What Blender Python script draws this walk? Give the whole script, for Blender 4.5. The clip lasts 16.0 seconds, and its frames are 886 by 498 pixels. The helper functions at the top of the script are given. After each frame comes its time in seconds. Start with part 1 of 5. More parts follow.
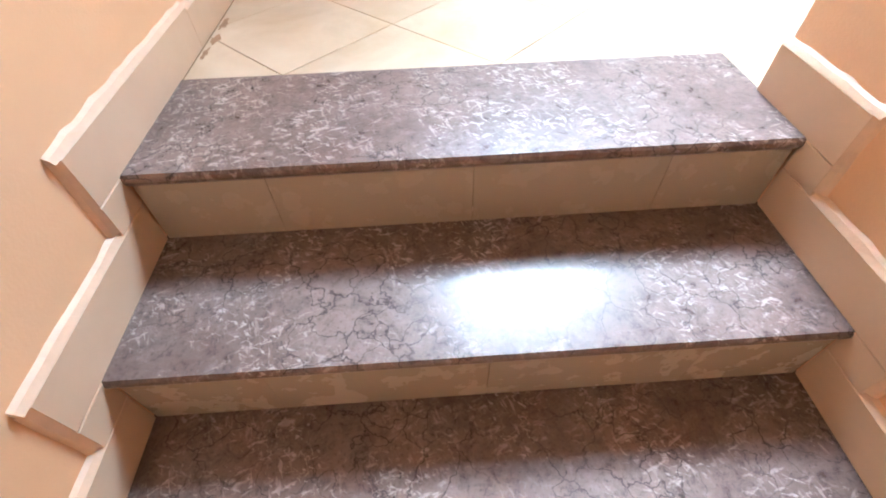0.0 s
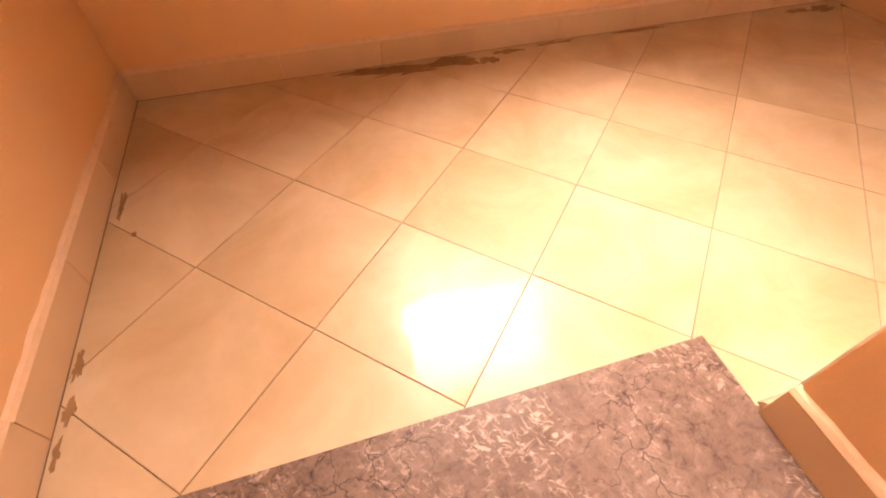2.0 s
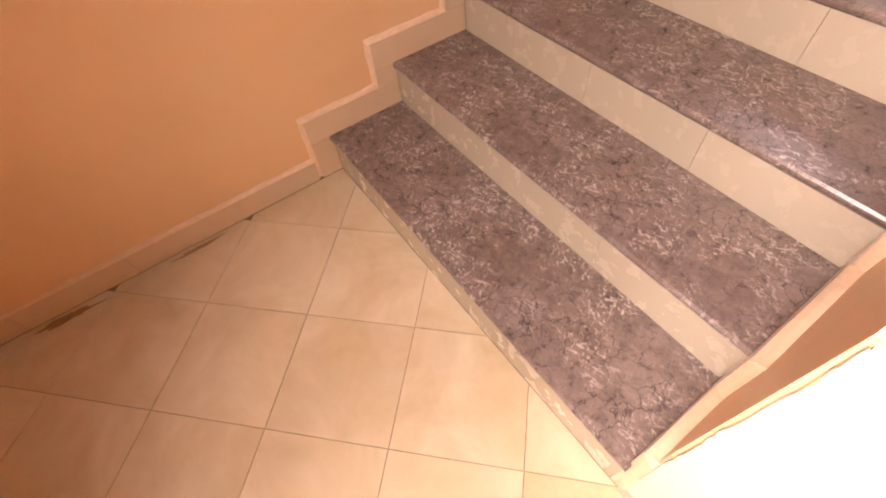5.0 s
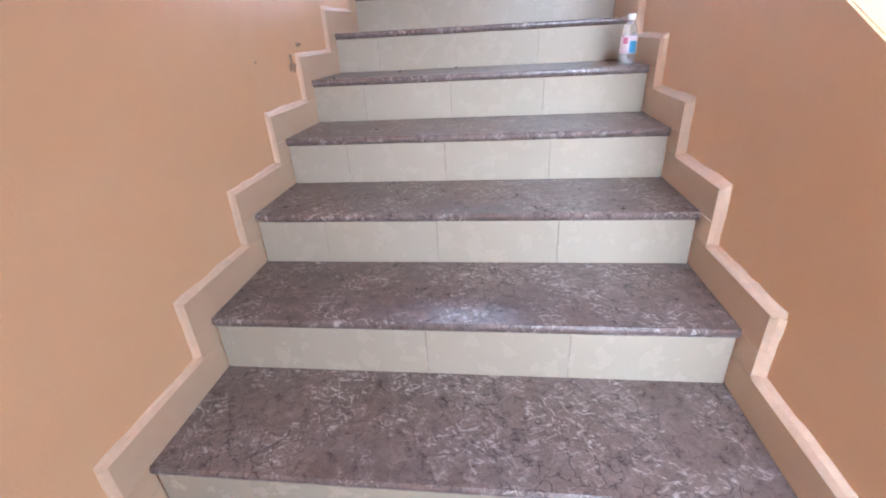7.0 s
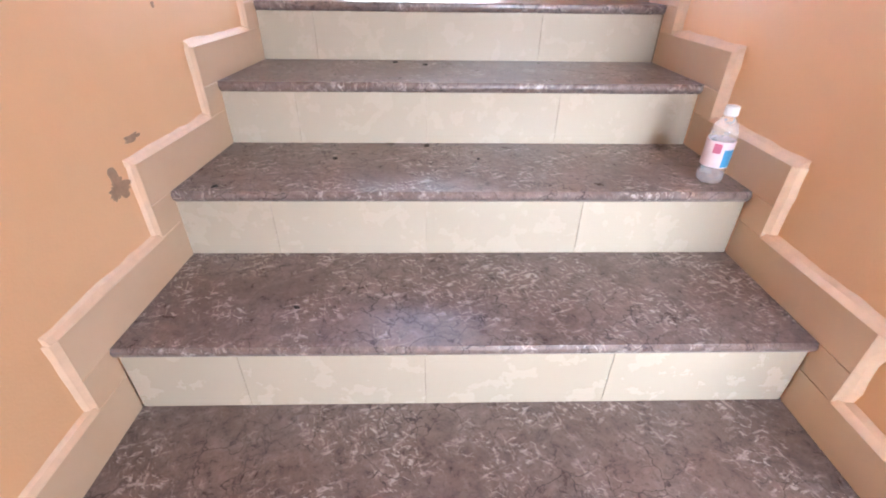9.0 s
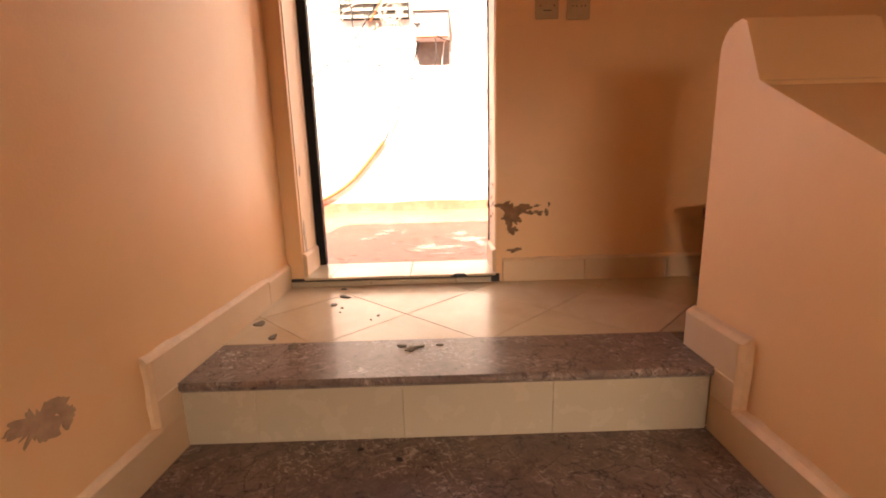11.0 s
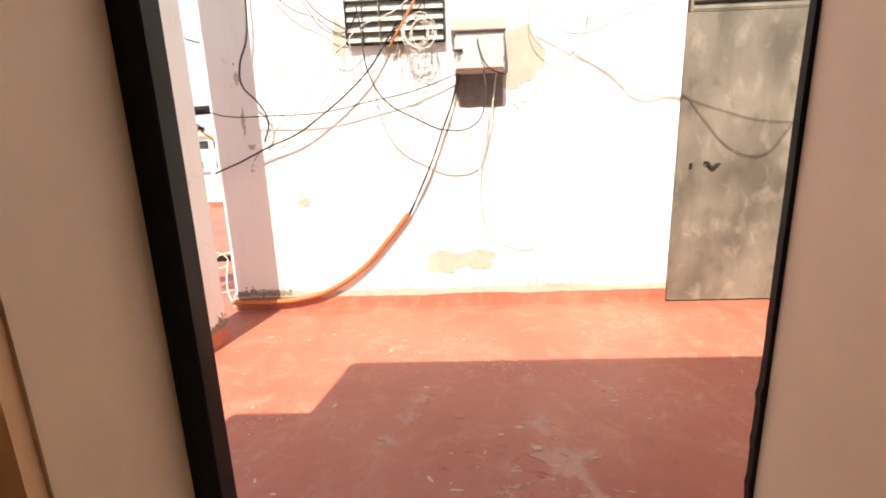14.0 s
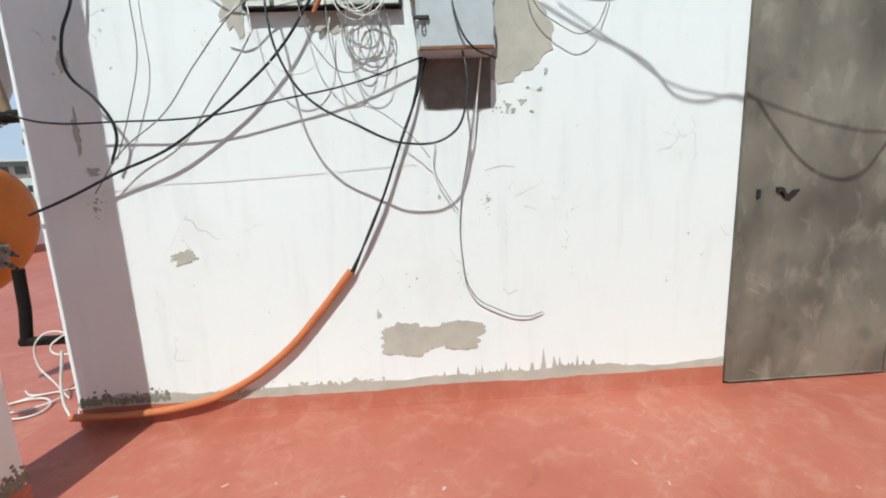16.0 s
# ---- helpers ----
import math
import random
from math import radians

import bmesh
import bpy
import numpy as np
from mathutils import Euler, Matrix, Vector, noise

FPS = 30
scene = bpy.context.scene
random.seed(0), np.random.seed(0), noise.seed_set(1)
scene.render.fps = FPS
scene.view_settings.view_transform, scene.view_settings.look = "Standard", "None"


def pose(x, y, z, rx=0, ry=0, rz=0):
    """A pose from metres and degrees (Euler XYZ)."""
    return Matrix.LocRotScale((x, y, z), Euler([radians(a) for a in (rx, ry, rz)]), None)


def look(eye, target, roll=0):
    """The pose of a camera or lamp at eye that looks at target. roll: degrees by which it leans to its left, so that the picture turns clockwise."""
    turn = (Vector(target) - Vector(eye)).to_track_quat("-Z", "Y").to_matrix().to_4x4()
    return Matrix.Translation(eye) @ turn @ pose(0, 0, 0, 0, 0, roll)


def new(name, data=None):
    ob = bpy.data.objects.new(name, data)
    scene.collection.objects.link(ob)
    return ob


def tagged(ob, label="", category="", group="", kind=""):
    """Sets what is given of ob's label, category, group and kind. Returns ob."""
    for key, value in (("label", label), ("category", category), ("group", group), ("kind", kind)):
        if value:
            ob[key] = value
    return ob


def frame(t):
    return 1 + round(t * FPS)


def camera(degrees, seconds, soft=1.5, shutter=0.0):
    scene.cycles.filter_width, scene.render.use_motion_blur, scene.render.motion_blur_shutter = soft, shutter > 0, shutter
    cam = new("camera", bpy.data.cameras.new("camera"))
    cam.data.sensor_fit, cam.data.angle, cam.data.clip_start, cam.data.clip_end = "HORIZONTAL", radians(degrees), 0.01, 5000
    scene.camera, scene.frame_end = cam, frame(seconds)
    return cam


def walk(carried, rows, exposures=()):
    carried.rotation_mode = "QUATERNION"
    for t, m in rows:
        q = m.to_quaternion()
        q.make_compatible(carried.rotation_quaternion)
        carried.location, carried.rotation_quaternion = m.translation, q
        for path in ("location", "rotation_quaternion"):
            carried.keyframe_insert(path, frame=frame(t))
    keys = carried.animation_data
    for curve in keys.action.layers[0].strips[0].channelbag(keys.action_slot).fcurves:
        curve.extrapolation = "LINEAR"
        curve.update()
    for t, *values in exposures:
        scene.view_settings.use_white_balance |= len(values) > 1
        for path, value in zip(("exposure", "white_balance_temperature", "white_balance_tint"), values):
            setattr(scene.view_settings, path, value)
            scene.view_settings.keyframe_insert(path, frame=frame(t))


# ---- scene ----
cam = camera(89.8, 16.0, soft=1.9)
PATH = [
    (0, (2.468, -1.845, -1.090), (2.418, -3.121, -2.557), -1.8),
    (0.5, (2.487, -2.037, -0.997), (2.397, -3.301, -2.472), -0.5),
    (1, (2.467, -2.198, -0.883), (2.343, -3.466, -2.351), 0.2),
    (1.5, (2.439, -2.384, -0.805), (2.267, -3.635, -2.282), 0.8),
    (2, (2.417, -2.550, -0.761), (2.046, -3.754, -2.240), 0.1),
    (2.5, (2.347, -2.700, -0.613), (1.680, -3.709, -2.134), -0.8),
    (3, (2.226, -2.844, -0.581), (1.370, -3.680, -2.113), -2.0),
    (3.5, (2.091, -2.957, -0.501), (1.090, -3.502, -2.076), -0.2),
    (4, (1.869, -3.082, -0.475), (0.788, -3.350, -2.069), -2.3),
    (4.5, (1.623, -3.134, -0.391), (0.518, -2.972, -1.982), -4.9),
    (5, (1.368, -3.052, -0.336), (0.386, -2.480, -1.915), -6.8),
    (5.2, (1.289, -3.018, -0.304), (0.336, -2.252, -1.816), -5.3),
    (7.3, (0.745, -2.543, -0.195), (0.564, -0.695, -1.081), -3.1),
    (7.5, (0.705, -2.432, -0.211), (0.555, -0.585, -1.107), -2.6),
    (8, (0.640, -2.102, -0.196), (0.716, -0.355, -1.280), 0.9),
    (8.5, (0.634, -1.863, -0.127), (0.724, -0.196, -1.329), 1.1),
    (9, (0.628, -1.665, 0.095), (0.681, 0.074, -1.003), 0.8),
    (9.5, (0.620, -1.486, 0.190), (0.687, 0.437, -0.537), -0.2),
    (9.7, (0.632, -1.434, 0.273), (0.727, 0.515, -0.377), -2.3),
    (11.8, (0.744, -0.656, 0.675), (0.716, 1.363, 0.280), -1.0),
    (12, (0.746, -0.539, 0.731), (0.705, 1.478, 0.330), -1.2),
    (12.5, (0.689, -0.268, 0.869), (0.598, 1.743, 0.453), -1.4),
    (13, (0.667, -0.026, 1.016), (0.578, 1.983, 0.582), -1.4),
    (13.5, (0.628, 0.230, 1.151), (0.534, 2.235, 0.697), -1.7),
    (14, (0.544, 0.508, 1.186), (0.468, 2.514, 0.735), -2.0),
    (14.5, (0.526, 0.789, 1.212), (0.452, 2.801, 0.788), -2.5),
    (15, (0.519, 1.192, 1.166), (0.432, 3.206, 0.754), -3.2),
    (15.5, (0.525, 1.453, 1.210), (0.431, 3.466, 0.797), -3.2),
    (16, (0.511, 1.677, 1.208), (0.618, 3.696, 0.832), -2.4),
]
EXPOSURES = [
    (0.0, 3.75, 4700, 1), (0.5, 3.55, 4600, 2), (1.0, 3.15, 4650, 4), (1.3, 3.05, 5800, 10), (1.6, 3.05, 9600, 37), (2.5, 3.05, 10600, 46),
    (4.0, 2.85, 11600, 51), (4.5, 2.88, 12600, 54), (4.7, 2.95, 10800, 47), (5.1, 3.05, 7000, 28), (7.3, 3.3, 4750, 8), (8.0, 3.75, 5000, 9), (9.1, 3.65, 5150, 9), (9.6, 3.1, 8500, 18),
    (11.8, 2.18, 9700, 25), (12.5, 2.02, 9600, 25), (13.5, 1.10, 8300, 19), (14.0, 0.80, 7600, 9), (14.5, 0.19, 6500, 0), (15.0, -0.17, 6100, 0), (16.0, -0.23, 5850, -5),
]
walk(cam, [(t, look(eye, target, roll)) for t, eye, target, roll in PATH], EXPOSURES)

# ---- world, sun, window light ----
SUN_UP, SUN_SIDE = radians(52.6), 0.165       # elevation; sideways run per metre of forward run
world = bpy.data.worlds.new("sky")
scene.world = world
world.use_nodes = True
wn = world.node_tree.nodes
sky = wn.new("ShaderNodeTexSky")
sky.sky_type = "NISHITA"
sky.sun_disc = False
sky.sun_elevation = SUN_UP
sky.sun_rotation = radians(180) + math.atan(SUN_SIDE)
sky.dust_density = 2.5
sky.ozone_density = 3.0
world.node_tree.links.new(sky.outputs["Color"], wn["Background"].inputs["Color"])
wn["Background"].inputs["Strength"].default_value = 0.084
sun_data = bpy.data.lights.new("sun", "SUN")
sun_data.energy, sun_data.angle, sun_data.color = 4.8, radians(0.55), (1.0, 0.97, 0.93)
sun = new("sun", sun_data)
flat = 1.0 / math.sqrt(1 + SUN_SIDE ** 2)
way = Vector((SUN_SIDE * flat * math.cos(SUN_UP), flat * math.cos(SUN_UP), -math.sin(SUN_UP)))
sun.matrix_world = look((0, -8, 12), Vector((0, -8, 12)) + way)
# daylight of the stair window: a broad share of sky, an added fill, and the sun spread up and down by its fluted panes
WIN_X, WIN_Y, BEAM_SIDE = 1.645, -4.175, 0.15


def window_lamp(name, z, height, down, spread, energy, side):
    d = bpy.data.lights.new(name, "AREA")
    d.shape, d.size, d.size_y = "RECTANGLE", 1.06, height
    d.energy, d.color, d.spread = energy, (1.0, 0.98, 0.95), radians(spread)
    ob = new(name, d)
    eye = Vector((WIN_X, WIN_Y, z))
    ob.matrix_world = look(eye, eye + Vector((side, 1.0, -math.tan(radians(down)))))


window_lamp("window_sky_fill", 0.50, 0.90, 38, 100, 6.7, 0.04)
# extra narrow lamp, added only to brighten the upper flight
window_lamp("window_sky_fill", 0.75, 0.40, 17, 34, 0.42, -0.20)
for k, (down, power) in enumerate(((20, 0.30), (34, 0.34), (47, 0.38), (60, 0.29), (72, 0.16))):
    window_lamp("window_beam", 0.88 - 0.19 * k, 0.20, down, 27, power, BEAM_SIDE)

# ---- materials ----


def material(name):
    m = bpy.data.materials.new(name)
    m.use_nodes = True
    nt = m.node_tree
    return m, nt.nodes, nt.links, nt.nodes["Principled BSDF"]


def noise_node(nodes, links, co, scale, detail=4.0, rough=0.55, distort=0.0):
    n = nodes.new("ShaderNodeTexNoise")
    n.inputs["Scale"].default_value = scale
    n.inputs["Detail"].default_value = detail
    n.inputs["Roughness"].default_value = rough
    n.inputs["Distortion"].default_value = distort
    links.new(co, n.inputs["Vector"])
    return n.outputs["Fac"]


def ramp(nodes, links, fac, stops):
    r = nodes.new("ShaderNodeValToRGB")
    e = r.color_ramp.elements
    while len(e) < len(stops):
        e.new(0.5)
    for el, (p, c) in zip(e, stops):
        el.position = p
        el.color = (c, c, c, 1) if isinstance(c, (int, float)) else (*c, 1)
    links.new(fac, r.inputs["Fac"])
    return r.outputs["Color"]


def mix(nodes, links, fac, a, b, mode="MIX"):
    n = nodes.new("ShaderNodeMix")
    n.data_type, n.blend_type = "RGBA", mode
    for sock, v in ((n.inputs["Factor"], fac), (n.inputs["A"], a), (n.inputs["B"], b)):
        if isinstance(v, (int, float)):
            sock.default_value = v
        elif isinstance(v, tuple):
            sock.default_value = (*v, 1)
        else:
            links.new(v, sock)
    return n.outputs["Result"]


def bump(nodes, links, bsdf, height, strength, distance):
    b = nodes.new("ShaderNodeBump")
    b.inputs["Strength"].default_value = strength
    b.inputs["Distance"].default_value = distance
    links.new(height, b.inputs["Height"])
    links.new(b.outputs["Normal"], bsdf.inputs["Normal"])


def coords(nodes, kind="Object", links=None, per_object=False):
    tc = nodes.new("ShaderNodeTexCoord")
    if not per_object:
        return tc.outputs[kind]
    info = nodes.new("ShaderNodeObjectInfo")
    add = nodes.new("ShaderNodeVectorMath")
    add.operation = "MULTIPLY_ADD"
    comb = nodes.new("ShaderNodeCombineXYZ")
    for i in range(3):
        links.new(info.outputs["Random"], comb.inputs[i])
    links.new(comb.outputs[0], add.inputs[0])
    add.inputs[1].default_value = (37.0, 53.0, 71.0)
    links.new(tc.outputs[kind], add.inputs[2])
    return add.outputs[0]


def simple(name, colour, rough=0.5, metal=0.0, vary=0.18, scale=14.0, grain=90.0, relief=0.15, spec=0.5):
    """Painted, cast or plastic surface: two scales of tone and a fine relief."""
    m, n, l, b = material(name)
    co = coords(n)
    big = noise_node(n, l, co, scale, 5, 0.6)
    fine = noise_node(n, l, co, grain, 3, 0.6)
    dark = tuple(c * (1 - vary) for c in colour)
    light = tuple(min(1, c * (1 + vary)) for c in colour)
    c1 = mix(n, l, ramp(n, l, big, [(0.3, 0.0), (0.7, 1.0)]), dark, light)
    c2 = mix(n, l, 0.25, c1, mix(n, l, fine, dark, light))
    l.new(c2, b.inputs["Base Color"])
    l.new(ramp(n, l, big, [(0.2, max(0.0, rough - 0.08)), (0.8, min(1.0, rough + 0.08))]), b.inputs["Roughness"])
    b.inputs["Metallic"].default_value = metal
    b.inputs["Specular IOR Level"].default_value = spec
    bump(n, l, b, fine, relief, 0.002)
    return m


def paint_wall():
    """Satin salmon wall paint with faint roller marks and scuffs."""
    m, n, l, b = material("salmon_paint")
    co = coords(n)
    big = noise_node(n, l, co, 1.6, 4, 0.6, 0.4)
    mid = noise_node(n, l, co, 9.0, 6, 0.65)
    fine = noise_node(n, l, co, 160.0, 3, 0.6)
    c = mix(n, l, ramp(n, l, big, [(0.3, 0.0), (0.72, 1.0)]), (0.845, 0.528, 0.280), (0.885, 0.588, 0.340))
    c = mix(n, l, ramp(n, l, mid, [(0.58, 0.0), (0.78, 0.3)]), c, (0.81, 0.49, 0.26))
    l.new(c, b.inputs["Base Color"])
    l.new(ramp(n, l, mid, [(0.2, 0.30), (0.8, 0.46)]), b.inputs["Roughness"])
    b.inputs["Specular IOR Level"].default_value = 0.45
    h = mix(n, l, 0.35, fine, mid)
    bump(n, l, b, h, 0.22, 0.004)
    return m


def white_wall():
    """Sun-bleached whitewash with grey streaks, hairline cracks and lost flakes."""
    m, n, l, b = material("whitewash")
    co = coords(n)
    mp = n.new("ShaderNodeMapping")
    mp.inputs["Scale"].default_value = (5.0, 5.0, 0.7)
    l.new(co, mp.inputs["Vector"])
    streak = noise_node(n, l, mp.outputs[0], 1.6, 5, 0.6)
    big = noise_node(n, l, co, 2.2, 6, 0.65, 0.3)
    fleck = noise_node(n, l, co, 26.0, 4, 0.6)
    fine = noise_node(n, l, co, 120.0, 3, 0.6)
    c = mix(n, l, ramp(n, l, streak, [(0.52, 0.0), (0.75, 0.5)]), (0.80, 0.795, 0.785), (0.68, 0.675, 0.67))
    c = mix(n, l, ramp(n, l, big, [(0.55, 0.0), (0.8, 0.4)]), c, (0.68, 0.66, 0.63))
    both = mix(n, l, 1.0, ramp(n, l, fleck, [(0.70, 0.0), (0.73, 1.0)]), ramp(n, l, big, [(0.5, 0.0), (0.62, 1.0)]), "MULTIPLY")
    c = mix(n, l, both, c, (0.30, 0.28, 0.25))
    vor = n.new("ShaderNodeTexVoronoi")
    vor.feature = "DISTANCE_TO_EDGE"
    vor.inputs["Scale"].default_value = 1.7
    warp = n.new("ShaderNodeVectorMath")
    warp.operation = "MULTIPLY_ADD"
    wn_ = n.new("ShaderNodeTexNoise")
    wn_.inputs["Scale"].default_value = 4.0
    l.new(co, wn_.inputs["Vector"])
    l.new(wn_.outputs["Color"], warp.inputs[0])
    warp.inputs[1].default_value = (0.5, 0.5, 0.5)
    l.new(co, warp.inputs[2])
    l.new(warp.outputs[0], vor.inputs["Vector"])
    crack = mix(n, l, 1.0, ramp(n, l, vor.outputs["Distance"], [(0.0, 1.0), (0.006, 0.0)]), ramp(n, l, big, [(0.56, 0.0), (0.66, 0.7)]), "MULTIPLY")
    c = mix(n, l, crack, c, (0.34, 0.32, 0.30))
    l.new(c, b.inputs["Base Color"])
    b.inputs["Roughness"].default_value = 0.85
    bump(n, l, b, mix(n, l, 0.4, fine, fleck), 0.3, 0.004)
    return m


def marble():
    """Polished brown-violet marble with clumps of pale shell flecks and dark cracks."""
    m, n, l, b = material("brown_marble")
    co = coords(n, "Object", l, True)
    cloud = noise_node(n, l, co, 4.0, 6, 0.62, 0.5)
    clump = noise_node(n, l, co, 7.5, 4, 0.6, 0.3)
    mid = noise_node(n, l, co, 30.0, 8, 0.72, 0.5)
    fine = noise_node(n, l, co, 130.0, 4, 0.6)
    flecks = []
    for turn, stretch, scale in ((0.4, 2.8, 29.0), (1.9, 3.2, 35.0), (2.7, 2.0, 52.0)):
        mp = n.new("ShaderNodeMapping")
        mp.vector_type = "TEXTURE"
        mp.inputs["Rotation"].default_value = (0, 0, turn)
        mp.inputs["Scale"].default_value = (1.0, 1.0 / stretch, 1.0)
        mp.inputs["Location"].default_value = (turn * 3, turn * 5, 0)
        l.new(co, mp.inputs["Vector"])
        flecks.append(noise_node(n, l, mp.outputs[0], scale, 3, 0.55, 0.5))
    c = mix(n, l, ramp(n, l, cloud, [(0.3, 0.0), (0.7, 1.0)]), (0.150, 0.103, 0.086), (0.260, 0.196, 0.170))
    c = mix(n, l, ramp(n, l, mid, [(0.34, 0.65), (0.50, 0.0)]), c, (0.075, 0.054, 0.048))
    c = mix(n, l, ramp(n, l, mid, [(0.54, 0.0), (0.70, 0.7)]), c, (0.30, 0.245, 0.230))
    gate = ramp(n, l, clump, [(0.44, 0.04), (0.60, 1.0)])
    for k, f in enumerate(flecks):
        mask = mix(n, l, 1.0, ramp(n, l, f, [(0.575, 0.0), (0.67, 0.8)]), gate, "MULTIPLY")
        c = mix(n, l, mask, c, ((0.53, 0.45, 0.40), (0.44, 0.36, 0.315), (0.57, 0.50, 0.45))[k])
    c = mix(n, l, ramp(n, l, fine, [(0.30, 0.45), (0.45, 0.0)]), c, (0.05, 0.035, 0.03))
    vor = n.new("ShaderNodeTexVoronoi")
    vor.feature = "DISTANCE_TO_EDGE"
    vor.inputs["Scale"].default_value = 13.0
    warp = n.new("ShaderNodeVectorMath")
    warp.operation = "MULTIPLY_ADD"
    wn_ = n.new("ShaderNodeTexNoise")
    wn_.inputs["Scale"].default_value = 14.0
    wn_.inputs["Detail"].default_value = 4.0
    l.new(co, wn_.inputs["Vector"])
    l.new(wn_.outputs["Color"], warp.inputs[0])
    warp.inputs[1].default_value = (0.14, 0.14, 0.14)
    l.new(co, warp.inputs[2])
    l.new(warp.outputs[0], vor.inputs["Vector"])
    crack = mix(n, l, 1.0, ramp(n, l, vor.outputs["Distance"], [(0.0, 1.0), (0.030, 0.0)]), ramp(n, l, cloud, [(0.42, 0.0), (0.56, 0.85)]), "MULTIPLY")
    c = mix(n, l, crack, c, (0.035, 0.022, 0.020))
    l.new(c, b.inputs["Base Color"])
    l.new(ramp(n, l, mid, [(0.3, 0.25), (0.75, 0.41)]), b.inputs["Roughness"])
    b.inputs["Specular IOR Level"].default_value = 0.34
    b.inputs["Coat Weight"].default_value = 0.06
    b.inputs["Coat Roughness"].default_value = 0.14
    bump(n, l, b, mid, 0.04, 0.002)
    return m


def cream_tile(name, low, high, rough, coat=0.0):
    """Glazed cream floor tile, mottled, each piece a little different."""
    m, n, l, b = material(name)
    co = coords(n, "Object", l, True)
    big = noise_node(n, l, co, 3.4, 5, 0.62, 0.5)
    mid = noise_node(n, l, co, 15.0, 5, 0.6)
    info = n.new("ShaderNodeObjectInfo")
    c = mix(n, l, ramp(n, l, big, [(0.32, 0.0), (0.68, 1.0)]), low, high)
    c = mix(n, l, ramp(n, l, mid, [(0.62, 0.0), (0.86, 0.14)]), c, tuple(v * 0.78 for v in low))
    c = mix(n, l, ramp(n, l, info.outputs["Random"], [(0.0, 0.0), (1.0, 0.22)]), c, tuple(v * 0.86 for v in low))
    l.new(c, b.inputs["Base Color"])
    l.new(ramp(n, l, mid, [(0.25, rough * 0.92), (0.8, rough * 1.15)]), b.inputs["Roughness"])
    b.inputs["Specular IOR Level"].default_value = 0.3
    b.inputs["Coat Weight"].default_value = coat
    b.inputs["Coat Roughness"].default_value = 0.06
    bump(n, l, b, big, 0.06, 0.004)
    return m


def red_roof():
    """Brick-red waterproof roof paint, sun-faded, scuffed pale and scratched."""
    m, n, l, b = material("red_roof_paint")
    co = coords(n)
    big = noise_node(n, l, co, 0.9, 6, 0.65, 0.4)
    mid = noise_node(n, l, co, 5.5, 7, 0.7, 0.8)
    scuff = noise_node(n, l, co, 9.0, 8, 0.72, 0.7)
    fine = noise_node(n, l, co, 140.0, 3, 0.6)
    c = mix(n, l, ramp(n, l, big, [(0.32, 0.0), (0.7, 1.0)]), (0.385, 0.104, 0.064), (0.48, 0.160, 0.106))
    c = mix(n, l, ramp(n, l, mid, [(0.50, 0.0), (0.72, 0.70)]), c, (0.53, 0.255, 0.18))
    c = mix(n, l, ramp(n, l, mid, [(0.25, 0.5), (0.40, 0.0)]), c, (0.22, 0.050, 0.038))
    both = mix(n, l, 1.0, ramp(n, l, scuff, [(0.56, 0.0), (0.70, 0.55)]), ramp(n, l, big, [(0.46, 0.0), (0.60, 0.8)]), "MULTIPLY")
    c = mix(n, l, both, c, (0.60, 0.40, 0.32))
    for turn, sx, sy in ((0.1, 2.6, 15.0), (1.5, 3.0, 18.0), (0.75, 3.4, 26.0)):
        mp = n.new("ShaderNodeMapping")
        mp.vector_type = "TEXTURE"
        mp.inputs["Rotation"].default_value = (0, 0, turn)
        mp.inputs["Scale"].default_value = (1.0 / sx, 1.0 / sy, 1.0)
        l.new(co, mp.inputs["Vector"])
        sw = noise_node(n, l, mp.outputs[0], 1.0, 6, 0.62, 0.3)
        mask = mix(n, l, 1.0, ramp(n, l, sw, [(0.55, 0.0), (0.76, 0.15)]), ramp(n, l, big, [(0.44, 0.0), (0.58, 1.0)]), "MULTIPLY")
        c = mix(n, l, mask, c, (0.62, 0.43, 0.35))
    l.new(c, b.inputs["Base Color"])
    l.new(ramp(n, l, mid, [(0.2, 0.42), (0.8, 0.66)]), b.inputs["Roughness"])
    bump(n, l, b, mix(n, l, 0.6, fine, scuff), 0.25, 0.004)
    return m


